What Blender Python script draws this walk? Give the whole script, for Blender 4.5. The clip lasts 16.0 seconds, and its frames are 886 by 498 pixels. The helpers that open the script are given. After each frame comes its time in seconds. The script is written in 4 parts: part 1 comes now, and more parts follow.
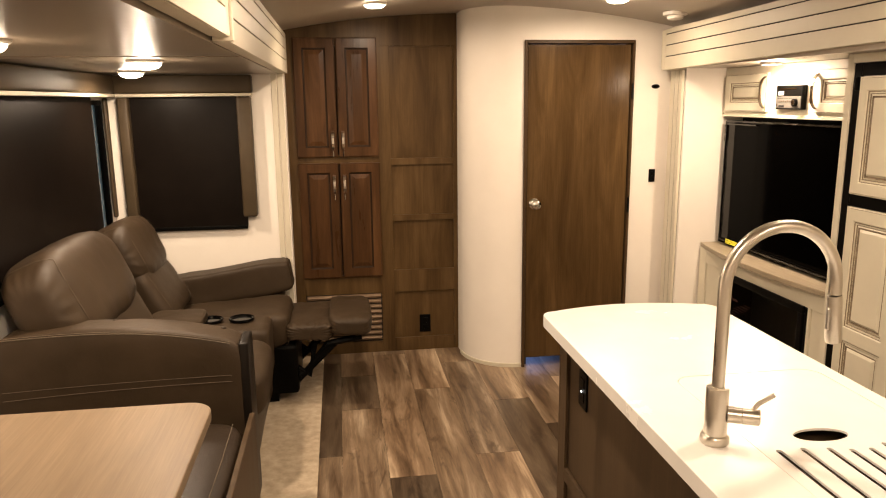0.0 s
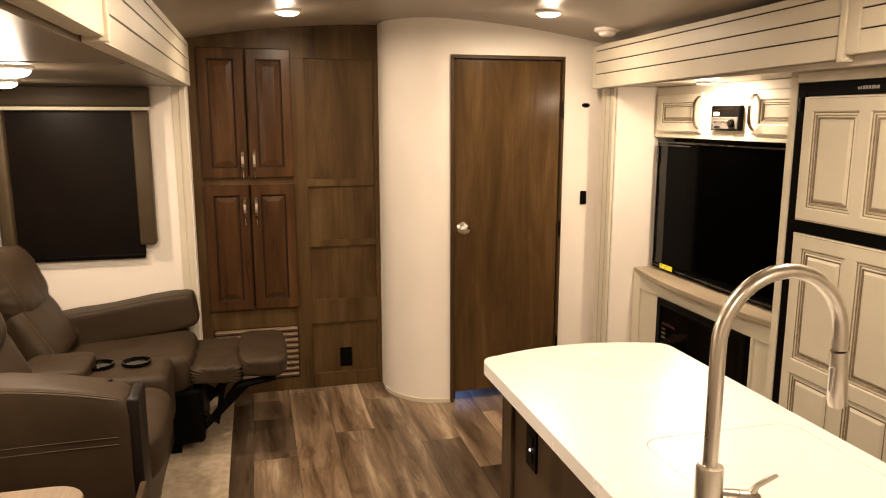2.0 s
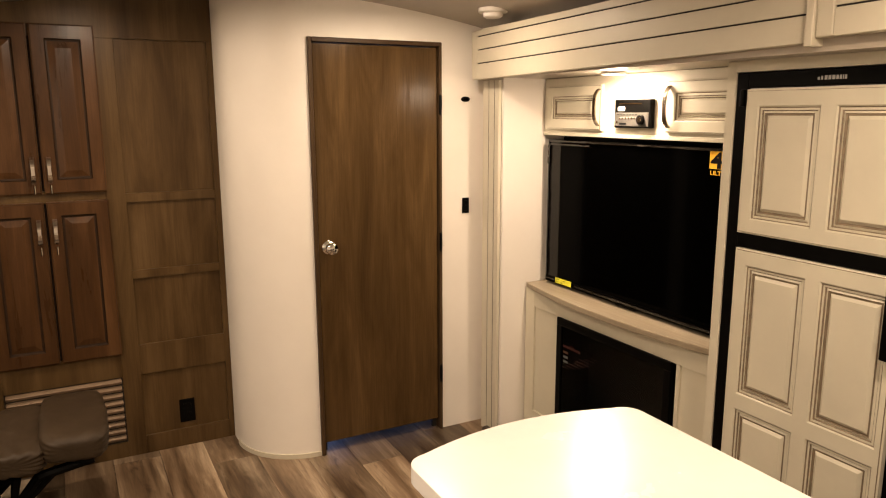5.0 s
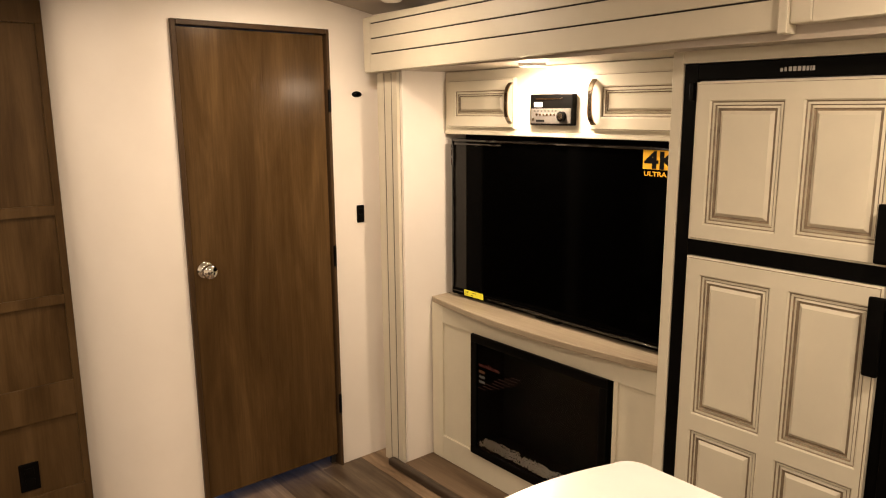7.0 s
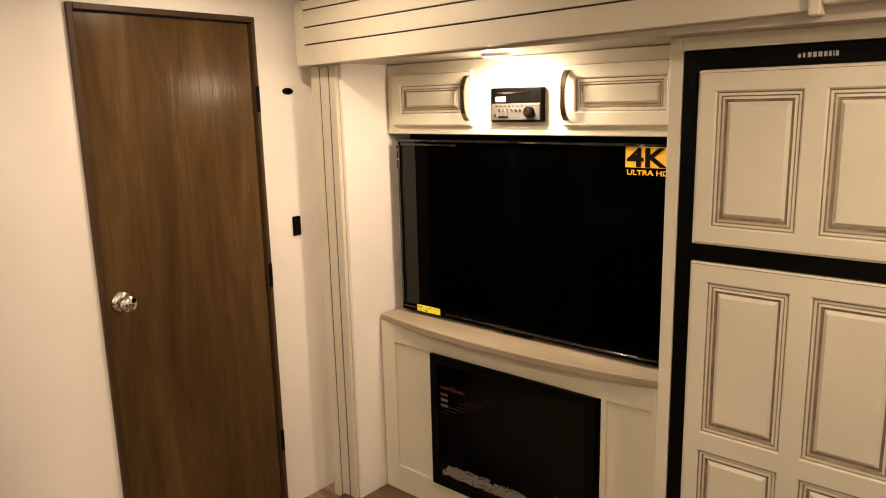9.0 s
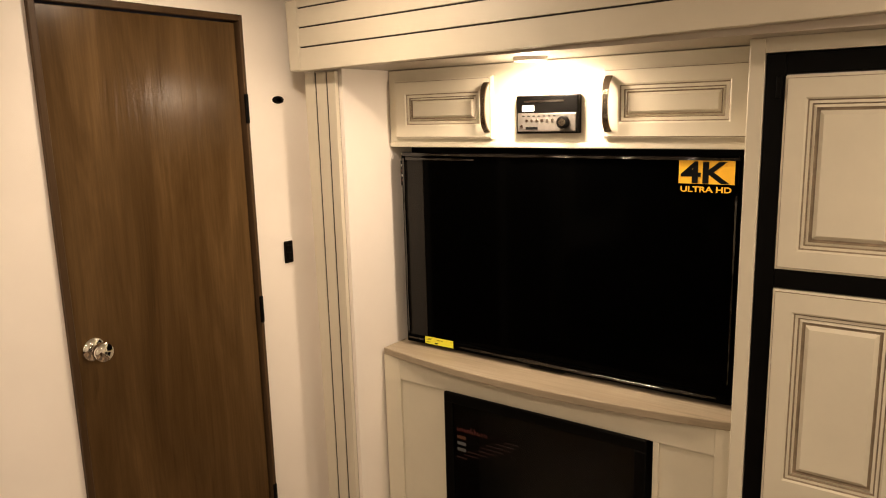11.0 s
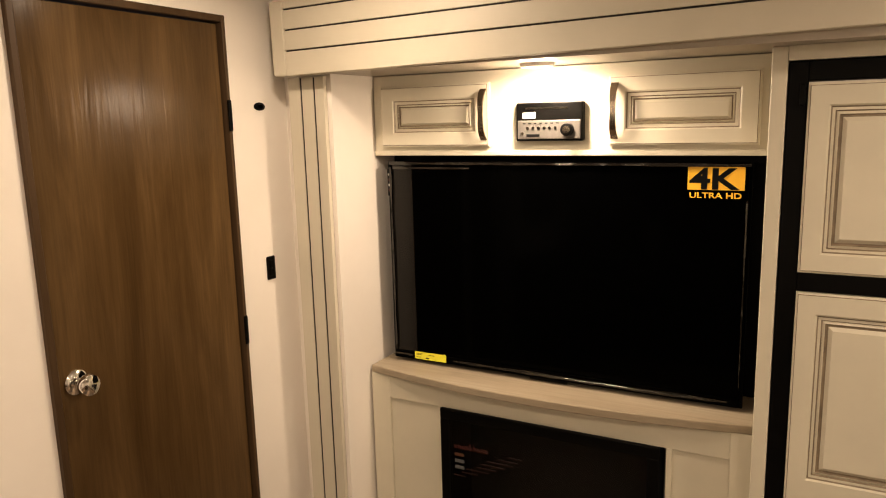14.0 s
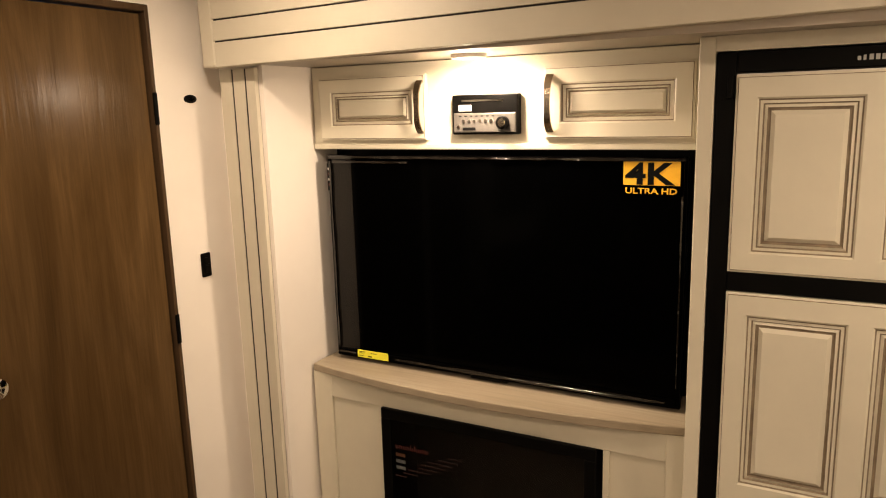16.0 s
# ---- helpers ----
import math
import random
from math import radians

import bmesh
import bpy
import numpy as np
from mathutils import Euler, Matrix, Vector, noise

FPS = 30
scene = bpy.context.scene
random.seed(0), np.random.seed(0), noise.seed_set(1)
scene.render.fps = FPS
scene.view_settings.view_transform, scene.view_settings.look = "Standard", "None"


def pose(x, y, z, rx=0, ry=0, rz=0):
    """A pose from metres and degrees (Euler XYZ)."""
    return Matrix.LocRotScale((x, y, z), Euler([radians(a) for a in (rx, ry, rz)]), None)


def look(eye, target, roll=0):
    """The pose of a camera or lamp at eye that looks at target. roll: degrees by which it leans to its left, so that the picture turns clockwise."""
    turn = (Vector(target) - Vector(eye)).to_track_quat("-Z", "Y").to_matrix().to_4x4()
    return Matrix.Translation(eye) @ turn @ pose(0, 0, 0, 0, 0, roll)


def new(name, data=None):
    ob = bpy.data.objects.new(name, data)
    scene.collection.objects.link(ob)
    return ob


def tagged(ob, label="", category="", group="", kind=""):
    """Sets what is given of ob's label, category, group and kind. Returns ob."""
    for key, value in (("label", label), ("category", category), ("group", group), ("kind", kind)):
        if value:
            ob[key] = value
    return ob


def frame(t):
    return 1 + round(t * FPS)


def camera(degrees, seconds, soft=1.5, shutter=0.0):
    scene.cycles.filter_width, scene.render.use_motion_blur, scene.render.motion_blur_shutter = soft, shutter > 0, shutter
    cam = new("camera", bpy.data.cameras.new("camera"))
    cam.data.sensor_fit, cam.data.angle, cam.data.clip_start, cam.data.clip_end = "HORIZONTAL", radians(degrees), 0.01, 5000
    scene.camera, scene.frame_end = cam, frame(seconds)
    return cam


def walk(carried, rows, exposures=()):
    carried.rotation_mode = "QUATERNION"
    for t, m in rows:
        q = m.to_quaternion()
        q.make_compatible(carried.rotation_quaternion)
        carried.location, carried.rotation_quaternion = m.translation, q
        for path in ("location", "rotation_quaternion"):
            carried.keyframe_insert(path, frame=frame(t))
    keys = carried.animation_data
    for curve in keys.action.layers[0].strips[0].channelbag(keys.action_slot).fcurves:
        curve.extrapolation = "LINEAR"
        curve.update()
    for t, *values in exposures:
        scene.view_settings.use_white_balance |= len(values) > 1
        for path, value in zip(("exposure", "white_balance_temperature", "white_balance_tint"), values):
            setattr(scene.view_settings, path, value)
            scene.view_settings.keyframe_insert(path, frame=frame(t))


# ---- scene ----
cam = camera(63.0, 16.0, 1.1)
PATH = [
    (0, (0.198, 0.17, 1.584), (0.472, 2.109, 1.18), -0.6),
    (0.5, (0.204, 0.226, 1.572), (0.485, 2.154, 1.118), -0.6),
    (1, (0.218, 0.307, 1.572), (0.519, 2.224, 1.09), -0.5),
    (1.5, (0.229, 0.396, 1.584), (0.622, 2.308, 1.148), -0.1),
    (2, (0.222, 0.469, 1.583), (0.718, 2.373, 1.224), -0.0),
    (2.5, (0.219, 0.522, 1.584), (0.795, 2.401, 1.214), -0.4),
    (3, (0.235, 0.618, 1.584), (0.838, 2.484, 1.192), -0.6),
    (3.5, (0.275, 0.745, 1.591), (0.915, 2.601, 1.21), -0.8),
    (6, (0.264, 1.345, 1.587), (1.375, 2.966, 1.215), -0.0),
    (6.5, (0.262, 1.442, 1.585), (1.447, 3.01, 1.213), -0.3),
    (7, (0.281, 1.562, 1.588), (1.537, 3.07, 1.205), -0.4),
    (7.5, (0.31, 1.671, 1.589), (1.648, 3.112, 1.226), -0.5),
    (8, (0.311, 1.746, 1.589), (1.694, 3.143, 1.222), -0.9),
    (10.5, (0.294, 2.262, 1.586), (1.867, 3.431, 1.19), -1.4),
    (11, (0.348, 2.338, 1.591), (1.939, 3.493, 1.221), -1.5),
    (11.5, (0.368, 2.402, 1.596), (1.991, 3.516, 1.243), -1.3),
    (12, (0.349, 2.471, 1.598), (1.991, 3.555, 1.242), -0.9),
    (12.5, (0.315, 2.533, 1.6), (1.976, 3.584, 1.234), -0.9),
    (13, (0.276, 2.588, 1.599), (1.957, 3.613, 1.244), -1.3),
    (13.5, (0.264, 2.617, 1.597), (1.984, 3.575, 1.244), -1.2),
    (14, (0.261, 2.62, 1.592), (1.993, 3.557, 1.24), -1.5),
    (14.5, (0.28, 2.602, 1.595), (2.008, 3.541, 1.234), -1.6),
    (15, (0.307, 2.574, 1.599), (2.041, 3.501, 1.235), -1.6),
    (15.5, (0.348, 2.537, 1.599), (2.085, 3.45, 1.216), -1.5),
    (16, (0.402, 2.488, 1.6), (2.131, 3.417, 1.217), -1.6),
]
walk(cam, [(t, look(eye, target, roll)) for t, eye, target, roll in PATH],
     [(0.0, -0.05), (1.5, -0.12), (2.5, -0.25), (3.5, -0.28), (6.0, -0.34), (8.0, -0.38), (11.0, -0.46), (16.0, -0.46)])

# ---- light ----
WARM = (1.0, 0.762, 0.548)
world = bpy.data.worlds.new("world")
world.use_nodes = True
world.node_tree.nodes["Background"].inputs[0].default_value = (0.075, 0.135, 0.155, 1)
world.node_tree.nodes["Background"].inputs[1].default_value = 0.6
scene.world = world


def lamp(x, y, z, watts, size=0.09, colour=WARM, turn=(0, 0, 0), kind=""):
    kind = kind or ("AREA" if turn != (0, 0, 0) else "POINT")
    data = bpy.data.lights.new("lamp", kind)
    data.energy, data.color = watts, colour
    if kind == "AREA":
        data.shape, data.size = "DISK", size
    else:
        data.shadow_soft_size = size / 2
    if kind == "SPOT":
        data.spot_size, data.spot_blend = math.radians(172), 0.12
    ob = new("lamp", data)
    ob.matrix_world = pose(x, y, z, *turn)
    return ob


CEILING_LAMPS = [(0.40, 3.95), (1.56, 3.68), (0.40, 2.0), (1.56, 1.75), (0.40, 0.1), (1.56, -0.1)]
LEFT_LAMPS = [(-0.49, 3.02, 0.95), (-0.79, 3.97, 0.68), (-0.64, 2.10, 0.62)]
RIGHT_LAMPS = [(2.18, 3.35), (2.18, 1.2)]
W_CEIL, W_LEFT, W_RIGHT, SIDE = 13.5, 16.5, 11.5, 0.10


def ceiling_z(x):
    return 2.088 - 0.087 * (x - 0.97) ** 2


# each lamp throws most of its light down, and some of it sideways from its domed lens
for x, y in CEILING_LAMPS:
    w = W_CEIL * (0.80 if y > 3.0 else 1.12)
    lamp(x, y, ceiling_z(x) - 0.032, w, 0.09, WARM, (0, 0, 1))
    lamp(x, y, ceiling_z(x) - 0.075, w * SIDE * 1.2)
    lamp(x, y, ceiling_z(x) - 0.045, w * 0.22, 0.09, WARM, kind="SPOT")
for x, y, share in LEFT_LAMPS:
    w = W_LEFT * share
    lamp(x, y, 1.738 - 0.040, w, 0.09, WARM, (0, 0, 1))
    lamp(x, y, 1.738 - 0.066, w * SIDE * 2.1, 0.05)
    lamp(x, y, 1.738 - 0.045, w * 0.34, 0.09, WARM, kind="SPOT")
for x, y in RIGHT_LAMPS:
    lamp(x, y, 1.738 - 0.022, W_RIGHT, 0.07, WARM, (0, 0, 1))
    lamp(x, y, 1.738 - 0.05, W_RIGHT * SIDE * 4.5)
# daylight of the bunk room behind the closed door
bunk = lamp(1.5, 5.85, 0.55, 4.5, 0.8, (0.30, 0.46, 1.0), (90, 0, 180))

# ---- materials ----


def mat(name, colour, rough=0.5, metal=0.0, spec=0.5):
    m = bpy.data.materials.new(name)
    m.use_nodes = True
    b = m.node_tree.nodes["Principled BSDF"]
    b.inputs["Base Color"].default_value = (*colour, 1)
    b.inputs["Roughness"].default_value = rough
    b.inputs["Metallic"].default_value = metal
    b.inputs["Specular IOR Level"].default_value = spec
    return m


def node(m, kind, **values):
    n = m.node_tree.nodes.new(kind)
    for k, v in values.items():
        n.inputs[k].default_value = v
    return n


def wire(m, a, out, b, into):
    m.node_tree.links.new(a.outputs[out], b.inputs[into])


def place(m, scale, shift=True):
    """Position in the world, stretched, moved for each object by its random number."""
    g = node(m, "ShaderNodeNewGeometry")
    mp = node(m, "ShaderNodeMapping", Scale=scale)
    wire(m, g, "Position", mp, "Vector")
    if shift:
        o = node(m, "ShaderNodeObjectInfo")
        mul = node(m, "ShaderNodeMath")
        mul.operation = "MULTIPLY"
        mul.inputs[1].default_value = 37.0
        wire(m, o, "Random", mul, 0)
        wire(m, mul, 0, mp, "Location")
    return mp


def ramp(m, source, out, stops):
    r = node(m, "ShaderNodeValToRGB")
    e = r.color_ramp.elements
    while len(e) < len(stops):
        e.new(0.5)
    for i, (p, c) in enumerate(stops):
        e[i].position, e[i].color = p, (*c, 1)
    wire(m, source, out, r, "Fac")
    return r


def bump(m, source, out, strength, distance=0.002):
    b = node(m, "ShaderNodeBump", Strength=strength, Distance=distance)
    wire(m, source, out, b, "Height")
    wire(m, b, "Normal", m.node_tree.nodes["Principled BSDF"], "Normal")


def mottled(name, a, b, scale=6.0, rough=0.5, metal=0.0, fine=300.0, depth=0.1, spec=0.5, stretch=(1, 1, 1)):
    """Two close colours in soft patches, with a fine grain in the relief."""
    m = mat(name, a, rough, metal, spec)
    p = m.node_tree.nodes["Principled BSDF"]
    mp = place(m, stretch, False)
    n = node(m, "ShaderNodeTexNoise", Scale=scale, Detail=5.0, Roughness=0.6)
    wire(m, mp, "Vector", n, "Vector")
    r = ramp(m, n, "Fac", [(0.3, a), (0.7, b)])
    wire(m, r, "Color", p, "Base Color")
    f = node(m, "ShaderNodeTexNoise", Scale=fine, Detail=3.0)
    wire(m, mp, "Vector", f, "Vector")
    bump(m, f, "Fac", depth, 0.001)
    mr = node(m, "ShaderNodeMapRange")
    mr.inputs["To Min"].default_value, mr.inputs["To Max"].default_value = rough * 0.85, min(1.0, rough * 1.15)
    wire(m, n, "Fac", mr, "Value")
    wire(m, mr, "Result", p, "Roughness")
    return m


def timber(name, dark, mid, light, axis="z", rough=0.4, shift=True, fine=1.0, gloss=0.13, relief=0.12, ripple=0.0):
    """Wood grain along one axis of the world: broad figure, fine fibre, darker streaks."""
    m = mat(name, mid, rough, 0.0, gloss)
    p = m.node_tree.nodes["Principled BSDF"]
    long, cross = 1.1, 9.0
    sc = {"x": (long, cross, cross), "y": (cross, long, cross), "z": (cross, cross, long)}[axis]
    mp = place(m, sc, shift)
    n = node(m, "ShaderNodeTexNoise", Scale=1.0, Detail=6.0, Roughness=0.62, Distortion=0.6)
    wire(m, mp, "Vector", n, "Vector")
    r = ramp(m, n, "Fac", [(0.28, dark), (0.5, mid), (0.74, light)])
    sf = {"x": (4, 160, 160), "y": (160, 4, 160), "z": (160, 160, 4)}[axis]
    mf = place(m, sf, shift)
    f = node(m, "ShaderNodeTexNoise", Scale=fine, Detail=3.0, Roughness=0.7)
    wire(m, mf, "Vector", f, "Vector")
    fr = ramp(m, f, "Fac", [(0.25, (0.74, 0.74, 0.74)), (0.75, (1.12, 1.12, 1.12))])
    mix = node(m, "ShaderNodeMixRGB")
    mix.blend_type = "MULTIPLY"
    mix.inputs[0].default_value = 0.7
    wire(m, r, "Color", mix, 1)
    wire(m, fr, "Color", mix, 2)
    wire(m, mix, "Color", p, "Base Color")
    bump(m, f, "Fac", relief, 0.0006)
    if ripple:
        # shallow waves along the grain break the gloss into streaks
        mw = place(m, {"x": (2.5, 34, 34), "y": (34, 2.5, 34), "z": (34, 34, 2.5)}[axis], shift)
        wv = node(m, "ShaderNodeTexNoise", Scale=1.0, Detail=3.0, Roughness=0.6, Distortion=0.5)
        wire(m, mw, "Vector", wv, "Vector")
        b2 = node(m, "ShaderNodeBump", Strength=ripple, Distance=0.0035)
        wire(m, wv, "Fac", b2, "Height")
        fine_bump = [n for n in m.node_tree.nodes if n.type == "BUMP" and n != b2][0]
        wire(m, b2, "Normal", fine_bump, "Normal")
    mr = node(m, "ShaderNodeMapRange")
    mr.inputs["To Min"].default_value, mr.inputs["To Max"].default_value = rough * 0.8, rough * 1.25
    wire(m, n, "Fac", mr, "Value")
    wire(m, mr, "Result", p, "Roughness")
    return m


def plank_wood(name, tone):
    """Printed vinyl plank: wavy figure, fine streaks, dark knots, and a tone."""
    m = mat(name, (0.2, 0.14, 0.09), 0.36, 0.0, 0.32)
    p = m.node_tree.nodes["Principled BSDF"]
    mp = place(m, (11.0, 1.15, 11.0))
    n = node(m, "ShaderNodeTexNoise", Scale=1.0, Detail=6.0, Roughness=0.60, Distortion=0.5)
    wire(m, mp, "Vector", n, "Vector")
    stops = [(0.29, (0.042, 0.025, 0.0130)), (0.42, (0.112, 0.072, 0.042)), (0.55, (0.192, 0.135, 0.085)), (0.69, (0.370, 0.285, 0.195))]
    r = ramp(m, n, "Fac", stops)
    mf = place(m, (85, 4.5, 85))
    f = node(m, "ShaderNodeTexNoise", Scale=1.0, Detail=5.0, Roughness=0.75, Distortion=0.4)
    wire(m, mf, "Vector", f, "Vector")
    fr = ramp(m, f, "Fac", [(0.28, (0.62, 0.61, 0.59)), (0.5, (0.97, 0.97, 0.97)), (0.75, (1.20, 1.20, 1.20))])
    o = node(m, "ShaderNodeObjectInfo")
    own = ramp(m, o, "Random", [(0.0, (0.86 * tone,) * 3), (1.0, (1.14 * tone,) * 3)])
    a = node(m, "ShaderNodeMixRGB")
    a.blend_type = "MULTIPLY"
    a.inputs[0].default_value = 0.85
    wire(m, r, "Color", a, 1)
    wire(m, fr, "Color", a, 2)
    b = node(m, "ShaderNodeMixRGB")
    b.blend_type = "MULTIPLY"
    b.inputs[0].default_value = 1.0
    wire(m, a, "Color", b, 1)
    wire(m, own, "Color", b, 2)
    # dark knots and mineral streaks, sparse and drawn out along the board
    mk = place(m, (10.0, 2.4, 10.0))
    kn = node(m, "ShaderNodeTexNoise", Scale=1.0, Detail=4.0, Roughness=0.7, Distortion=1.2)
    wire(m, mk, "Vector", kn, "Vector")
    kr = ramp(m, kn, "Fac", [(0.57, (1.0, 1.0, 1.0)), (0.66, (0.52, 0.48, 0.45)), (0.75, (0.28, 0.25, 0.23))])
    c = node(m, "ShaderNodeMixRGB")
    c.blend_type = "MULTIPLY"
    c.inputs[0].default_value = 0.8
    wire(m, b, "Color", c, 1)
    wire(m, kr, "Color", c, 2)
    wire(m, c, "Color", p, "Base Color")
    bump(m, f, "Fac", 0.15, 0.0006)
    return m


def leather(name, a, b, rough):
    """Soft grained leather: pebble grain, shallow creases, a sheen that varies."""
    m = mottled(name, a, b, 7.0, rough, spec=0.23)
    mp = place(m, (1, 1, 1), False)
    pebble = node(m, "ShaderNodeTexVoronoi", Scale=420.0)
    crease = node(m, "ShaderNodeTexNoise", Scale=17.0, Detail=4.0, Roughness=0.55, Distortion=1.4)
    wire(m, mp, "Vector", pebble, "Vector")
    wire(m, mp, "Vector", crease, "Vector")
    b1 = node(m, "ShaderNodeBump", Strength=0.16, Distance=0.007)
    b2 = node(m, "ShaderNodeBump", Strength=0.25, Distance=0.0008)
    wire(m, crease, "Fac", b1, "Height")
    wire(m, pebble, "Distance", b2, "Height")
    wire(m, b1, "Normal", b2, "Normal")
    wire(m, b2, "Normal", m.node_tree.nodes["Principled BSDF"], "Normal")
    return m


def glow(name, colour, strength):
    m = mat(name, (0.9, 0.9, 0.9), 0.4)
    p = m.node_tree.nodes["Principled BSDF"]
    p.inputs["Emission Color"].default_value = (*colour, 1)
    p.inputs["Emission Strength"].default_value = strength
    return m


WALL = mottled("cream_wall_vinyl", (0.77, 0.72, 0.65), (0.82, 0.77, 0.70), 3.0, 0.55, fine=420, depth=0.25)
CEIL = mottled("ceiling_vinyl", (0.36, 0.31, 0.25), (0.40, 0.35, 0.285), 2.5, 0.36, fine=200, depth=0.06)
# glossier copy of the ceiling vinyl, its colour darkened to hold shade
SLIDE_CEIL_SHADED = mottled("glossy_shaded_slide_ceiling_vinyl", (0.215, 0.175, 0.128), (0.25, 0.205, 0.152), 2.5, 0.32, fine=45, depth=0.025, spec=0.35)
CREAM = mottled("antiqued_cream_paint", (0.57, 0.53, 0.42), (0.63, 0.585, 0.46), 5.0, 0.42, fine=160, depth=0.05)
TRIM = mottled("cream_trim", (0.545, 0.50, 0.395), (0.60, 0.553, 0.44), 4.0, 0.45, fine=200, depth=0.05)
GLAZE = mottled("brown_glaze", (0.13, 0.095, 0.06), (0.26, 0.20, 0.13), 30.0, 0.5)
DARKGAP = mat("dark_gap", (0.02, 0.016, 0.012), 0.8)
WALNUT = timber("walnut_cabinet", (0.0400, 0.0212, 0.0078), (0.0790, 0.0462, 0.0180), (0.1220, 0.0750, 0.0325), "z", 0.36, gloss=0.16)
WALNUT_DOOR = timber("walnut_cabinet_door", (0.0234, 0.0101, 0.0035), (0.0559, 0.0255, 0.0095), (0.1094, 0.0536, 0.0216), "z", 0.28, gloss=0.17)
# moulding shadows of the walnut doors, painted as a darker brown
WALNUT_GROOVE_SHADE = mottled("shade_in_walnut_groove", (0.014, 0.0068, 0.0028), (0.028, 0.0135, 0.0056), 30.0, 0.5, spec=0.2)
DOORWOOD = timber("brown_door_wood", (0.0450, 0.0245, 0.0086), (0.0780, 0.0442, 0.0165), (0.1230, 0.0735, 0.0295), "z", 0.21, gloss=0.15, relief=0.2, ripple=0.32)
DOORTRIM = timber("brown_door_trim", (0.046, 0.027, 0.0125), (0.064, 0.038, 0.0185), (0.082, 0.050, 0.026), "z", 0.4)
ISLANDWOOD = timber("island_wood", (0.044, 0.028, 0.0155), (0.064, 0.042, 0.024), (0.086, 0.058, 0.034), "z", 0.45)
MANTEL = timber("greige_mantel_wood", (0.2470, 0.1989, 0.1377), (0.3230, 0.2652, 0.1887), (0.3895, 0.3315, 0.2448), "y", 0.38)
TABLETOP = timber("tan_table_wood", (0.1520, 0.1080, 0.0680), (0.1880, 0.1376, 0.0880), (0.2200, 0.1640, 0.1080), "y", 0.42)
PLANKS = [plank_wood("dark_vinyl_plank", 0.46), plank_wood("mid_vinyl_plank", 0.86), plank_wood("light_vinyl_plank", 1.34)]
LEATHER = leather("brown_leather", (0.0280, 0.0179, 0.0094), (0.0412, 0.0268, 0.0145), 0.53)
LEATHER_DARK = leather("dark_brown_leather", (0.0173, 0.0111, 0.0066), (0.0259, 0.0174, 0.0104), 0.38)
# the sofa leather darkened to near black: shade put into the colour
LEATHER_SHADED = leather("shaded_brown_leather", (0.0050, 0.0034, 0.0022), (0.0078, 0.0054, 0.0036), 0.42)
STITCH = mat("pale_stitching", (0.095, 0.072, 0.047), 0.8)
RUG = mottled("beige_rug", (0.30, 0.24, 0.17), (0.46, 0.38, 0.28), 26.0, 0.95, fine=900, depth=0.9, spec=0.1)
COUNTER = mottled("white_solid_surface", (0.725, 0.71, 0.685), (0.77, 0.755, 0.73), 6.0, 0.26, fine=80, depth=0.02)
NICKEL = mottled("brushed_nickel", (0.54, 0.50, 0.44), (0.62, 0.58, 0.51), 40.0, 0.29, 1.0, fine=500, depth=0.05, stretch=(1, 1, 0.15))
CHROME = mat("chrome", (0.82, 0.80, 0.77), 0.08, 1.0)
PLASTIC = mottled("black_plastic", (0.0015, 0.0014, 0.0012), (0.0028, 0.0025, 0.0022), 20.0, 0.36, fine=600, depth=0.1, spec=0.06)
CUPBLACK = mat("glossy_black_plastic", (0.0012, 0.0012, 0.0012), 0.12, 0.0, 0.14)
SCREEN = mat("black_screen_glass", (0.0004, 0.0004, 0.0004), 0.09, 0.0, 0.02)
GLOSSFILM = mottled("folded_clear_film", (0.004, 0.0035, 0.003), (0.020, 0.017, 0.014), 14.0, 0.13, spec=0.55)
FILM = mat("clear_film", (0.007, 0.006, 0.005), 0.22, 0.0, 0.22)
SHADE = mottled("black_roller_shade", (0.0044, 0.0029, 0.0021), (0.0066, 0.0045, 0.0033), 12.0, 0.36, fine=700, depth=0.2, spec=0.09)
PAD = mottled("taupe_vinyl_pad", (0.0500, 0.0350, 0.0190), (0.0640, 0.0450, 0.0250), 8.0, 0.5, fine=500, depth=0.3, spec=0.25)
LENS = glow("lit_lamp_lens", (1.0, 0.84, 0.62), 24.0)
WHITEPLASTIC = mottled("white_plastic", (0.74, 0.70, 0.64), (0.78, 0.74, 0.68), 9.0, 0.4)
YELLOW = mat("yellow_label", (0.85, 0.80, 0.05), 0.5)
ORANGE = mat("orange_label", (0.95, 0.52, 0.03), 0.4)
PRINT = mat("black_print", (0.003, 0.003, 0.003), 0.5, 0.0, 0.1)
RED = mat("red_print", (0.055, 0.008, 0.006), 0.5)
DIMRED = mat("dim_red_print", (0.018, 0.004, 0.003), 0.5)
BRASSY = mat("orange_print", (0.055, 0.020, 0.006), 0.5)
SILVER = mottled("silver_panel_paint", (0.0780, 0.0720, 0.0640), (0.1020, 0.0940, 0.0840), 60.0, 0.34, 0.3, stretch=(1, 1, 0.1))
DARKNICKEL = mat("dark_brushed_nickel", (0.30, 0.255, 0.20), 0.2, 1.0)
PALE = mat("pale_print", (0.45, 0.44, 0.42), 0.5)
DIMPALE = mat("grey_print", (0.075, 0.078, 0.08), 0.5)
GLASS = mat("window_glass", (0.9, 0.95, 0.97), 0.02)
GLASS.node_tree.nodes["Principled BSDF"].inputs["IOR"].default_value = 1.18
GLASS.node_tree.nodes["Principled BSDF"].inputs["Transmission Weight"].default_value = 1.0
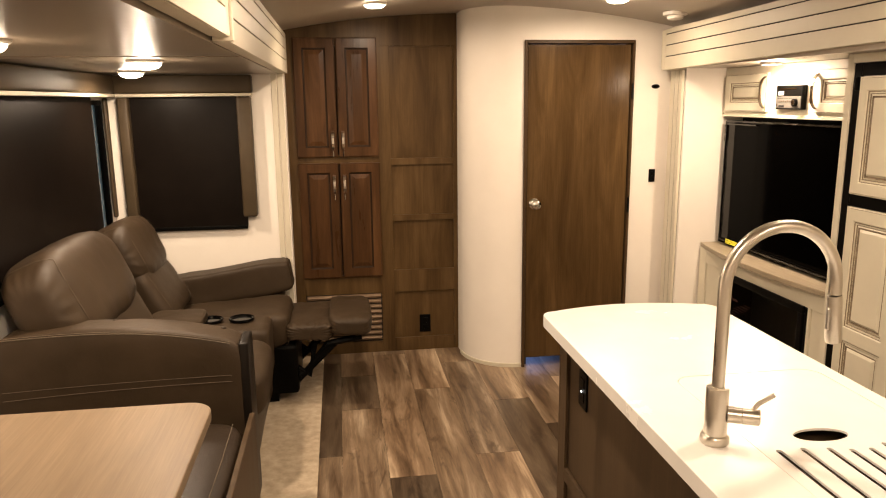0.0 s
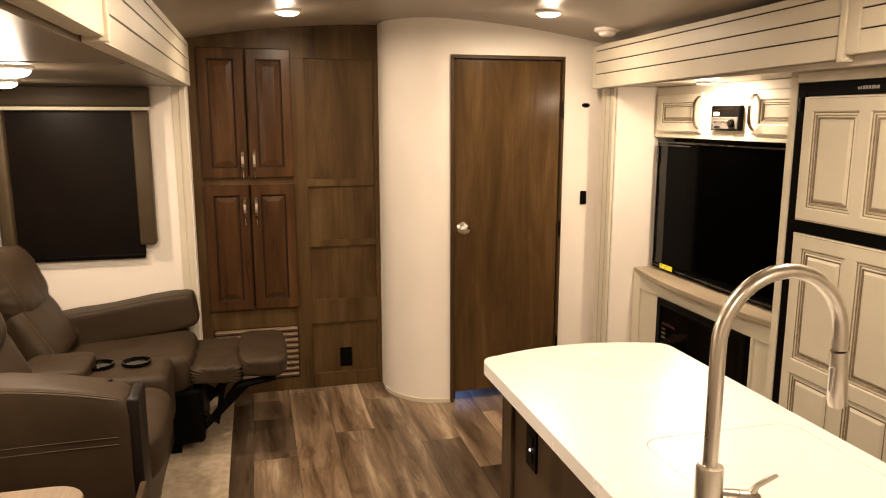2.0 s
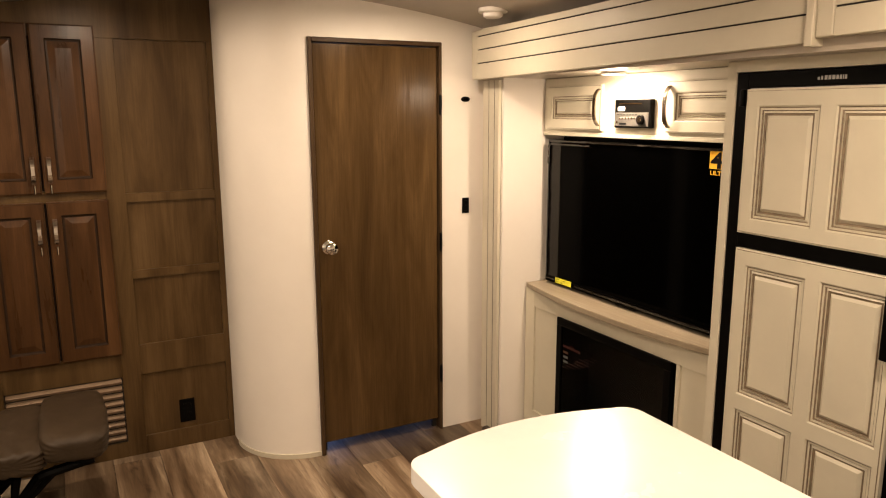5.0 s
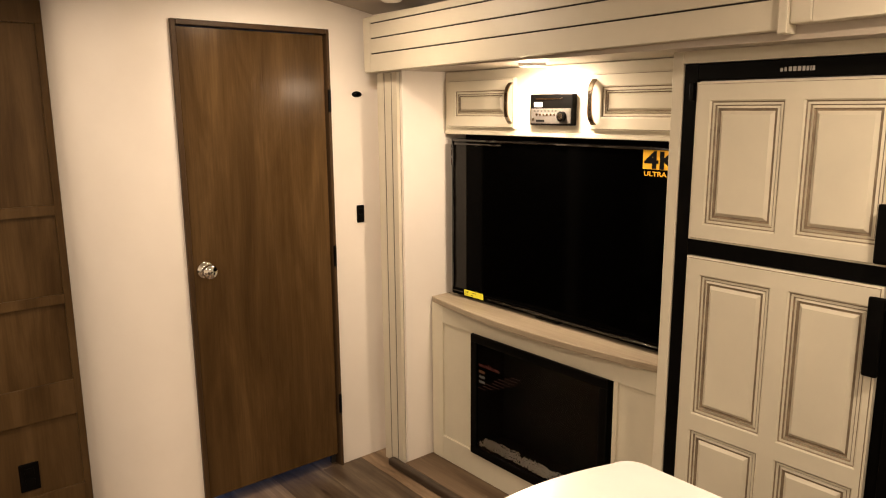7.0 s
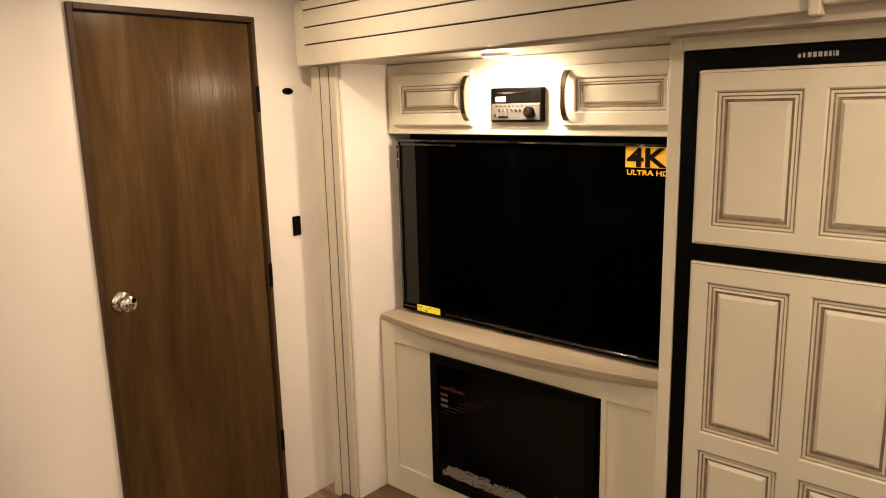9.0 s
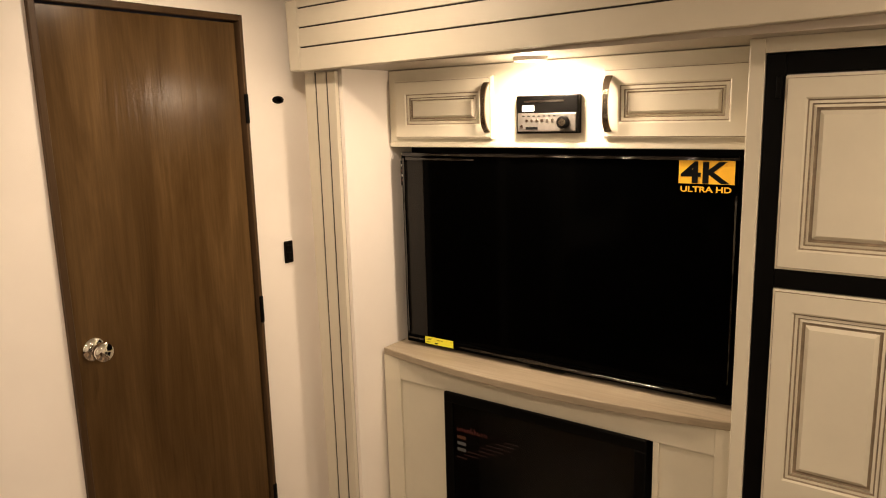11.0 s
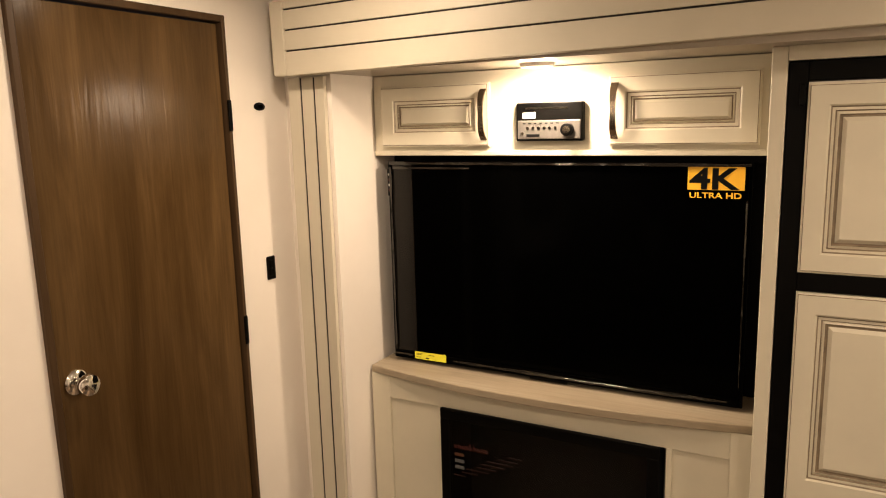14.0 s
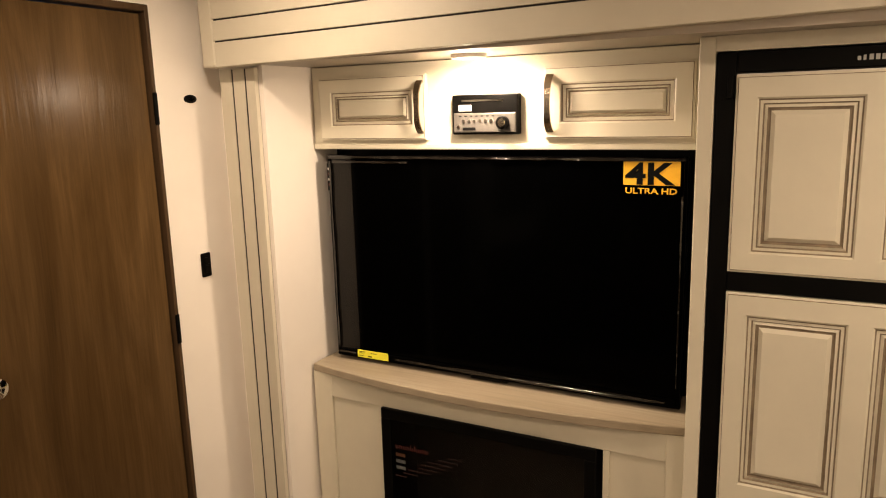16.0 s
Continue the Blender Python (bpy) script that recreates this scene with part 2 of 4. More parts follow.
FIREGLASS = mat("clear_fire_glass", (0.8, 0.78, 0.75), 0.02)
FIREGLASS.node_tree.nodes["Principled BSDF"].inputs["IOR"].default_value = 1.07
FIREGLASS.node_tree.nodes["Principled BSDF"].inputs["Transmission Weight"].default_value = 1.0
CRYSTAL = mat("clear_crystal", (0.92, 0.90, 0.85), 0.06)
CRYSTAL.node_tree.nodes["Principled BSDF"].inputs["Transmission Weight"].default_value = 0.25
STEEL = mottled("stainless_steel", (0.5, 0.48, 0.45), (0.58, 0.56, 0.52), 30.0, 0.3, 1.0)
SLAT = mottled("brown_metal_slat", (0.17, 0.115, 0.07), (0.22, 0.15, 0.095), 20.0, 0.35, 0.3)

# ---- builders ----


def add_box(bm, x0, x1, y0, y1, z0, z1, bev=0.0, seg=2, mi=0):
    vs = [bm.verts.new((x, y, z)) for x in (x0, x1) for y in (y0, y1) for z in (z0, z1)]
    quads = ((0, 1, 3, 2), (4, 6, 7, 5), (0, 4, 5, 1), (2, 3, 7, 6), (0, 2, 6, 4), (1, 5, 7, 3))
    fs = [bm.faces.new([vs[i] for i in q]) for q in quads]
    if bev:
        es = list({e for f in fs for e in f.edges})
        fs = bmesh.ops.bevel(bm, geom=es, offset=bev, segments=seg, profile=0.5, affect="EDGES")["faces"]
    if mi:
        for f in fs:
            f.material_index = mi
    return bm


def boxes(*rows, bev=0.0, seg=2):
    bm = bmesh.new()
    for r in rows:
        add_box(bm, *r, bev=bev, seg=seg)
    return bm


def part(name, bm, material, parent=None, label="", smooth=False):
    """One mesh object; material may be a list of slots."""
    me = bpy.data.meshes.new(name)
    bmesh.ops.recalc_face_normals(bm, faces=bm.faces)
    if smooth:
        for f in bm.faces:
            f.smooth = True
    if material not in (LEATHER, LEATHER_DARK, LEATHER_SHADED) and any(f.smooth for f in bm.faces):
        for e in bm.edges:
            if len(e.link_faces) == 2 and e.calc_face_angle(0.0) > 0.65:
                e.smooth = False
    bm.to_mesh(me)
    bm.free()
    for m in material if isinstance(material, list) else [material]:
        me.materials.append(m)
    ob = new(name, me)
    if parent:
        ob.parent = parent
    if label:
        tagged(ob, label)
    return ob


def thing(name, label, category, m=None, group=""):
    ob = new(name)
    ob.empty_display_size = 0.05
    if m is not None:
        ob.matrix_world = m
    return tagged(ob, label, category, group)


def structure(name, bm, material, label, category="wall"):
    return tagged(part(name, bm, material), label, category, kind="structure")


def tube(points, radius, sides=16, caps=True, closed=False):
    """A round bar along points; radius may be a list."""
    bm = bmesh.new()
    pts = [Vector(p) for p in points]
    n = len(pts)
    rings = []
    up = None
    for i, p in enumerate(pts):
        if closed:
            d = pts[(i + 1) % n] - pts[i - 1]
        else:
            d = pts[min(i + 1, n - 1)] - pts[max(i - 1, 0)]
        d.normalize()
        if up is None:
            up = d.orthogonal().normalized()
        up = (up - d * up.dot(d)).normalized()
        side = d.cross(up)
        r = radius[i] if isinstance(radius, (list, tuple)) else radius
        rings.append([bm.verts.new(p + (up * math.cos(a) + side * math.sin(a)) * r) for a in (2 * math.pi * k / sides for k in range(sides))])
    for i in range(n if closed else n - 1):
        a, b = rings[i], rings[(i + 1) % n]
        for k in range(sides):
            bm.faces.new((a[k], a[(k + 1) % sides], b[(k + 1) % sides], b[k]))
    if caps and not closed:
        bm.faces.new(rings[0][::-1])
        bm.faces.new(rings[-1])
    return bm


def lathe(profile, sides=28, m=None):
    """Turn a list of (radius, height) about z."""
    bm = bmesh.new()
    rings = [[bm.verts.new((r * math.cos(2 * math.pi * k / sides), r * math.sin(2 * math.pi * k / sides), h)) for k in range(sides)] for r, h in profile]
    for a, b in zip(rings, rings[1:]):
        for k in range(sides):
            bm.faces.new((a[k], a[(k + 1) % sides], b[(k + 1) % sides], b[k]))
    bm.faces.new(rings[0][::-1])
    bm.faces.new(rings[-1])
    if m is not None:
        bm.transform(m)
    return bm


def prism(outline, z0, z1, holes=(), bev=0.0):
    """A plate of that outline in x, y, with holes through it."""
    bm = bmesh.new()
    edges = []
    for loop in (outline, *holes):
        vs = [bm.verts.new((x, y, z1)) for x, y in loop]
        edges += [bm.edges.new((vs[i], vs[(i + 1) % len(vs)])) for i in range(len(vs))]
    if holes:
        bmesh.ops.triangle_fill(bm, edges=edges, use_beauty=True, use_dissolve=False)
    else:
        bm.faces.new(bm.verts)
    top = list(bm.faces)
    out = bmesh.ops.extrude_face_region(bm, geom=top)
    low = [v for v in out["geom"] if isinstance(v, bmesh.types.BMVert)]
    for v in low:
        v.co.z = z0
    if bev:
        bm.normal_update()
        es = [e for e in bm.edges if len(e.link_faces) == 2 and e.calc_face_angle(0) > 1.0 and abs(e.verts[0].co.z - e.verts[1].co.z) < 1e-6]
        bmesh.ops.bevel(bm, geom=es, offset=bev, segments=3, profile=0.5, affect="EDGES")
    return bm


def cushion(sx, sy, sz, power=4.0, n=14, wrinkle=0.004, seed=0.0, puff=0.0, pucker=0.0):
    """A soft block, round at its edges, centred on its origin, with faint creases."""
    bm = bmesh.new()
    bmesh.ops.create_cube(bm, size=2.0)
    bmesh.ops.subdivide_edges(bm, edges=bm.edges[:], cuts=n, use_grid_fill=True)
    for v in bm.verts:
        c = v.co
        r = (abs(c.x) ** power + abs(c.y) ** power + abs(c.z) ** power) ** (1 / power)
        p = Vector((c.x / r, c.y / r, c.z / r))
        q = Vector((p.x * sx / 2, p.y * sy / 2, p.z * sz / 2))
        w = noise.noise(Vector((q.x * 5 + seed, q.y * 5, q.z * 5))) + 0.5 * noise.noise(Vector((q.x * 17, q.y * 17 + seed, q.z * 17)))
        q += p * wrinkle * w
        if puff:
            q.z += puff * (1 - p.x * p.x) * (1 - p.y * p.y) * (1 if p.z > 0 else 0)
        if pucker:
            edge = max(0.0, 1 - abs(abs(p.y) - 0.90) / 0.16)
            q += p * pucker * edge * (math.sin(17 * math.atan2(p.z, p.x) + seed) - 0.6)
        v.co = q
    return bm


def placed(bm, m):
    bm.transform(m)
    return bm


def panel_door(w, h, panels, th=0.02, steps=((0.0, 0.0), (0.006, 0.007), (0.016, 0.007), (0.040, 0.002)), dark_steps=(), bev=0.0015):
    """A frame-and-panel door in x (0 to w) and z (0 to h), its face at y = -th; steps: inset and depth of the moulding; glazed: which steps are dark."""
    bm = bmesh.new()
    lip = 0.006
    us = sorted({lip, w - lip, *[p[0] for p in panels], *[p[1] for p in panels]})
    vs = sorted({lip, h - lip, *[p[2] for p in panels], *[p[3] for p in panels]})
    grid = {}

    def vert(u, v, y=-th):
        key = (round(u, 5), round(v, 5), round(y, 5))
        if key not in grid:
            grid[key] = bm.verts.new((u, y, v))
        return grid[key]

    for u0, u1 in zip(us, us[1:]):
        for v0, v1 in zip(vs, vs[1:]):
            cu, cv = (u0 + u1) / 2, (v0 + v1) / 2
            if any(p[0] < cu < p[1] and p[2] < cv < p[3] for p in panels):
                continue
            bm.faces.new([vert(u0, v0), vert(u1, v0), vert(u1, v1), vert(u0, v1)])
    # the edge: a small step, a lip and the side
    sides = [[(u, lip) for u in us], [(w - lip, v) for v in vs], [(u, h - lip) for u in us[::-1]], [(lip, v) for v in vs[::-1]]]
    loop = [p for side in sides for p in side[:-1]]
    k = len(loop)

    def grown(p, d):
        u = -d if p[0] <= lip else d if p[0] >= w - lip else 0.0
        v = -d if p[1] <= lip else d if p[1] >= h - lip else 0.0
        return p[0] + u, p[1] + v

    prev = [vert(u, v) for u, v in loop]
    for d, y, dark in ((0.0015, -th + 0.003, True), (lip, -th + 0.0045, False), (lip, 0.0, False)):
        ring = [bm.verts.new((grown(p, d)[0], y, grown(p, d)[1])) for p in loop]
        for a in range(k):
            face = bm.faces.new([prev[a], ring[a], ring[(a + 1) % k], prev[(a + 1) % k]])
            face.material_index = 1 if dark and dark_steps else 0
        prev = ring
    bm.faces.new(prev)
    for u0, u1, v0, v1 in panels:
        prev = None
        for j, (d, dep) in enumerate(steps):
            ring = [(u0 + d, v0 + d), (u1 - d, v0 + d), (u1 - d, v1 - d), (u0 + d, v1 - d)]
            if j == 0:
                cur = [vert(u, v) for u, v in ring]
            else:
                cur = [bm.verts.new((u, -th + dep, v)) for u, v in ring]
            if prev:
                for i in range(4):
                    f = bm.faces.new([prev[i], prev[(i + 1) % 4], cur[(i + 1) % 4], cur[i]])
                    f.material_index = 1 if j in dark_steps else 0
            prev = cur
        bm.faces.new(prev)
    return bm


def bow_handle(length, reach=0.028, width=0.010):
    """A flat arched pull standing on z, its feet on y = 0, reaching to -y."""
    bm = bmesh.new()
    n = 12
    rows = []
    for i in range(n + 1):
        s = i / n
        z = (s - 0.5) * length
        y = -reach * (1 - (2 * s - 1) ** 4) - 0.001
        w = width * (0.75 + 0.35 * abs(2 * s - 1))
        rows.append([bm.verts.new((dx, y + dy, z)) for dx, dy in ((-w / 2, 0), (w / 2, 0), (w / 2, 0.006), (-w / 2, 0.006))])
    for a, b in zip(rows, rows[1:]):
        for k in range(4):
            bm.faces.new((a[k], a[(k + 1) % 4], b[(k + 1) % 4], b[k]))
    bm.faces.new(rows[0][::-1])
    bm.faces.new(rows[-1])
    return bm


def lettering(text, height, material, m, parent, name="writing", label="", bold=0.0):
    cu = bpy.data.curves.new(name, "FONT")
    cu.body, cu.size, cu.extrude, cu.offset = text, height, 0.0004, bold
    ob = new(name, cu)
    dg = bpy.context.evaluated_depsgraph_get()
    me = bpy.data.meshes.new_from_object(ob.evaluated_get(dg))
    bpy.data.objects.remove(ob)
    me.materials.clear()
    me.materials.append(material)
    out = new(name, me)
    out.parent = parent
    out.matrix_local = m
    if label:
        tagged(out, label)
    return out


RIGHT = lambda x, y, z: pose(x, y, z, 0, 0, -90)

# ---- the large structure ----
BACK_Y = -1.6
floor = structure("floor", boxes((-1.3, 2.7, BACK_Y - 0.1, 6.3, -0.08, -0.005)), DARKGAP, "brown wood-look vinyl plank floor, mixed tones", "floor")

cb = bmesh.new()
xs = [-0.16 + i * (2.32 / 24) for i in range(25)]
low = [[cb.verts.new((x, y, ceiling_z(x))) for x in xs] for y in (BACK_Y - 0.1, 6.2)]
top = [[cb.verts.new((x, y, 2.3)) for x in (xs[0], xs[-1])] for y in (BACK_Y - 0.1, 6.2)]
for i in range(24):
    cb.faces.new((low[0][i], low[0][i + 1], low[1][i + 1], low[1][i]))
cb.faces.new((top[0][0], top[0][1], top[1][1], top[1][0]))
cb.faces.new(low[0] + [top[0][1], top[0][0]])
cb.faces.new(low[1] + [top[1][1], top[1][0]])
for k, i in ((0, 0), (1, 24)):
    cb.faces.new((low[0][i], low[1][i], top[1][k], top[0][k]))
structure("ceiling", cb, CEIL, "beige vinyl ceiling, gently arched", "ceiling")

# curved corner and door wall
arc = [(0.922, 4.66), (0.922, 4.508)]
arc += [(1.23 - 0.308 * math.cos(a), 4.508 - 0.308 * math.sin(a)) for a in (math.pi / 2 * k / 18 for k in range(1, 19))]
outline = arc + [(1.235, 4.2), (1.235, 4.26)]
outline += [(1.23 - 0.248 * math.cos(a), 4.508 - 0.248 * math.sin(a)) for a in (math.pi / 2 * k / 18 for k in range(18, 0, -1))] + [(0.982, 4.508), (0.982, 4.66)]
cw = prism(outline, -0.004, 2.14)
for f in cw.faces:
    f.smooth = abs(f.normal.z) < 0.5
structure("wall_curved", cw, WALL, "cream vinyl wall with a rounded corner", "wall")
cove = [(x, y) for x, y in arc[1:]] + [(1.235, 4.2)]
off = [(0.916, 4.508)] + [(1.23 - 0.314 * math.cos(a), 4.508 - 0.314 * math.sin(a)) for a in (math.pi / 2 * k / 18 for k in range(1, 19))] + [(1.235, 4.194)]
structure("baseboard", prism(off + cove[::-1], 0.0, 0.022), TRIM, "thin cream cove base", "baseboard")
structure("wall_door", boxes((1.235, 1.873, 4.2, 4.26, 1.903, 2.14), (1.873, 2.16, 4.2, 4.26, -0.004, 2.14)), WALL, "cream vinyl wall beside a brown door", "wall")

# rooms beyond and walls that close the place
structure("wall_bunk_room", boxes((0.93, 2.2, 6.0, 6.06, -0.004, 2.2), (2.16, 2.22, 4.2, 6.06, -0.004, 2.2), (0.905, 0.96, 4.67, 6.06, -0.004, 2.2)), WALL, "plain cream wall of the bunk room", "wall")
structure("wall_rear", boxes((-1.3, 2.7, BACK_Y - 0.06, BACK_Y, -0.004, 2.3)), WALL, "plain cream wall", "wall")
structure("wall_left", boxes((-0.16, -0.10, 4.56, 6.06, -0.004, 2.3), (-0.16, -0.10, BACK_Y, 0.55, -0.004, 2.3), (-0.16, -0.10, 0.55, 4.56, 1.88, 2.3)), WALL, "plain cream side wall above the slide-out", "wall")
structure("wall_right", boxes((2.10, 2.16, BACK_Y, 0.3, -0.004, 2.3), (2.10, 2.16, 0.3, 4.2, 1.84, 2.3), (2.135, 2.16, 4.129, 4.2, -0.004, 2.3)), WALL, "plain cream side wall above the slide-out", "wall")

# left slide-out
structure("wall_slide_end", boxes((-1.14, -0.36, 4.5, 4.56, -0.004, 0.86), (-1.14, -0.36, 4.5, 4.56, 1.60, 1.9), (-1.14, -0.93, 4.5, 4.56, 0.86, 1.6), (-0.36, -0.10, 4.5, 4.56, -0.004, 1.9)), WALL, "cream slide-out end wall with a window", "wall")
structure("wall_slide_outer", boxes((-1.14, -1.08, 0.5, 4.5, -0.004, 0.86), (-1.14, -1.08, 0.5, 4.5, 1.60, 1.9), (-1.14, -1.08, 4.475, 4.5, 0.86, 1.6), (-1.14, -1.08, 0.5, 2.9, 0.86, 1.6)), WALL, "cream slide-out wall with a wide window", "wall")
structure("wall_slide_near", boxes((-1.14, -0.10, 0.5, 0.56, -0.004, 1.9)), WALL, "plain cream slide-out end wall", "wall")
structure("ceiling_slide_left", boxes((-1.14, -0.125, 0.5, 2.808, 1.738, 1.9), (-1.14, -0.125, 2.812, 4.56, 1.738, 1.9), (-1.10, -0.13, 2.80, 2.82, 1.735, 1.74)), SLIDE_CEIL_SHADED, "glossy beige slide-out ceiling, its colour darkened as shade, with a joint strip", "ceiling")


def shiplap(x_face, side, y0, y1, z0, z1, grooves, label):
    """A boarded slide-out valance; side: which way its face looks along x."""
    v = thing("slide_valance", label, "valance", group="slide-out valances")
    back = x_face - side * 0.045
    lo, hi = sorted((back, x_face - side * 0.006))
    part("backing", boxes((lo, hi, y0, y1 - 0.05, z0 + 0.003, z1 - 0.003)), DARKGAP, v)
    edges = [z0, *grooves, z1]
    lo, hi = sorted((x_face - side * 0.012, x_face))
    for a, b in zip(edges, edges[1:]):
        part("board", boxes((lo, hi, y0, y1 - 0.052, a + (0.0026 if a > z0 else 0), b - (0.0026 if b < z1 else 0)), bev=0.0008, seg=1), TRIM, v)
    lo, hi = sorted((back, x_face))
    part("end_block", boxes((lo, hi, y1 - 0.052, y1, z0, z1), bev=0.006), TRIM, v)
    lo, hi = sorted((back, x_face - side * 0.006))
    part("underside", boxes((lo, hi, y0, y1 - 0.053, z0 - 0.001, z0 + 0.003)), TRIM, v)
    lift = radians(-0.95) if side < 0 else 0.0
    v.matrix_world = Matrix.Translation((0, 4.1, z0)) @ Matrix.Rotation(lift, 4, "X") @ Matrix.Translation((0, -4.1, -z0))
    return v


shiplap(2.0, -1, 2.40, 4.128, 1.733, 1.950, (1.804, 1.864, 1.923), "cream boarded valance over the slide-out")
shiplap(1.992, -1, 0.4, 2.375, 1.742, 1.958, (1.812, 1.872, 1.931), "cream boarded valance over the slide-out")
shiplap(-0.08, 1, 2.22, 4.545, 1.742, 1.962, (1.812, 1.874, 1.934), "cream boarded valance over the slide-out")
shiplap(-0.072, 1, 0.6, 2.195, 1.75, 1.966, (1.82, 1.882, 1.938), "cream boarded valance over the slide-out")
for x0, x1, y0, y1, z0 in ((1.984, 2.04, 2.376, 2.399, 1.750), (-0.12, -0.064, 2.196, 2.219, 1.741)):
    tagged(part("valance_joint", boxes((x0, x1, y0, y1, z0, 1.975), bev=0.003), TRIM), "cream cover strip between two valances", "trim", kind="structure")


def grooved_post(ys, x0, x1, z1, label, axis="y"):
    """Narrow boards side by side along one axis, with dark gaps between them."""
    p = thing("slide_post", label, "trim post", group="slide-out posts")
    for a, b in zip(ys, ys[1:]):
        row = (x0, x1, a + 0.0032, b - 0.0032, 0.0, z1) if axis == "y" else (a + 0.0025, b - 0.0025, x0, x1, 0.0, z1)
        part("board", boxes(row, bev=0.001, seg=1), TRIM, p)
    a, b = ys[0] + 0.005, ys[-1] - 0.005
    row = (x0 + 0.0028, x1 + 0.002, a, b, 0.001, z1 - 0.002) if axis == "y" else (a, b, x0 + 0.006, x1 + 0.004, 0.001, z1 - 0.002)
    part("backing", boxes(row), DARKGAP, p)
    return p


grooved_post((3.988, 4.029, 4.079, 4.131), 2.064, 2.080, 1.731, "cream grooved post at the slide-out opening")
grooved_post((-0.175, -0.14, -0.105), 4.495, 4.545, 1.74, "cream grooved post at the slide-out opening", "x")

# right slide-out
structure("wall_slide_side", boxes((2.083, 2.50, 3.978, 4.128, -0.004, 1.738)), WALL, "cream slide-out side wall", "wall")
structure("wall_slide_back", boxes((2.44, 2.50, 0.3, 3.975, -0.004, 1.9)), WALL, "plain cream slide-out back wall", "wall")
structure("wall_slide_near_right", boxes((2.10, 2.50, 0.24, 0.30, -0.004, 1.9)), WALL, "plain cream slide-out end wall", "wall")
structure("recess_backing", boxes((2.428, 2.438, 2.759, 3.977, 0.776, 1.481)), PLASTIC, "black backing of the television recess", "panel")
structure("ceiling_slide_right", boxes((2.03, 2.50, 0.3, 4.06, 1.738, 1.86)), CEIL, "beige slide-out ceiling", "ceiling")
structure("wall_kitchen", boxes((2.13, 2.19, 0.3, 2.07, 0.03, 1.737)), TRIM, "plain cream wall beyond the refrigerator", "wall")
structure("floor_slide_right", boxes((2.0635, 2.44, 0.3, 3.977, -0.004, 0.028)), timber("slide_floor_wood", (0.045, 0.027, 0.016), (0.105, 0.070, 0.043), (0.19, 0.135, 0.088), "y", 0.42), "brown wood-look slide-out floor", "floor")
structure("trim_floor_edge", boxes((2.026, 2.063, 0.3, 4.06, -0.002, 0.033), bev=0.010, seg=3), mottled("dark_brown_edging", (0.030, 0.020, 0.012), (0.045, 0.030, 0.019), 12.0, 0.4), "dark brown rounded edge strip of the slide-out floor", "trim")

# ---- door ----
door = thing("door_1", "closed flat brown wood-grain interior door", "door")
door["kind"] = "structure"
part("slab", boxes((1.258, 1.855, 4.203, 4.235, 0.055, 1.879), bev=0.002, seg=1), DOORWOOD, door)
frame_bm = boxes((1.235, 1.253, 4.186, 4.25, 0.0, 1.903), (1.861, 1.874, 4.186, 4.25, 0.0, 1.903), (1.253, 1.861, 4.186, 4.25, 1.884, 1.903), bev=0.002, seg=1)
part("door_frame", frame_bm, DOORTRIM, door)
part("door_stop", boxes((1.253, 1.275, 4.236, 4.25, 0.0, 1.884), (1.84, 1.861, 4.236, 4.25, 0.0, 1.884)), DARKGAP, door)
for z in (1.62, 0.97, 0.30):
    part("hinge", boxes((1.857, 1.8715, 4.180, 4.1865, z - 0.045, z + 0.045), bev=0.002, seg=1), PLASTIC, door, "dark bronze hinge")
knob = part("door_knob", lathe([(0.030, 0.0), (0.031, 0.004), (0.026, 0.008), (0.012, 0.011), (0.011, 0.026), (0.018, 0.032), (0.026, 0.040), (0.028, 0.048), (0.025, 0.056), (0.016, 0.061), (0.006, 0.063)], 28, pose(1.303, 4.203, 0.99, 90)), CHROME, door, "polished chrome round knob", True)
part("key_slot", boxes((1.300, 1.306, 4.1385, 4.1405, 0.987, 0.993)), DARKGAP, knob)

# ---- pantry cabinet ----
pantry = thing("pantry_cabinet", "tall dark walnut pantry cabinet with four doors and flat recessed panels", "cabinet")
PY = 4.61
fb = bmesh.new()
F0, F1 = -0.10, 0.921
rows = [(F0, F1, 1.90, 2.14), (F0, -0.04, 0.0, 1.9), (0.432, 0.512, 0.0, 1.9), (0.895, F1, 0.0, 1.9)]
rows += [(-0.04, 0.432, 1.208, 1.262), (-0.04, 0.432, 0.392, 0.51), (-0.04, 0.432, 0.0, 0.075)]
rows += [(0.512, 0.895, 1.196, 1.236), (0.512, 0.895, 0.848, 0.886), (0.512, 0.895, 0.392, 0.535), (0.512, 0.895, 0.0, 0.088)]
for a, b, c, d in rows:
    add_box(fb, a, b, PY, PY + 0.02, c, d, 0.0012, 1)
part("face_frame", fb, WALNUT, pantry)
for c, d in ((1.236, 1.9), (0.886, 1.196), (0.535, 0.848), (0.088, 0.392)):
    part("recessed_panel", boxes((0.512, 0.895, PY + 0.012, PY + 0.02, c, d)), WALNUT, pantry)
part("carcass", boxes((F0, F1, PY + 0.021, PY + 0.05, 0.0, 2.14)), DARKGAP, pantry)
# grooves and door edges take the painted shadow colour
STEPS_W = ((0.0, 0.0), (0.005, 0.008), (0.011, 0.009), (0.038, 0.002))
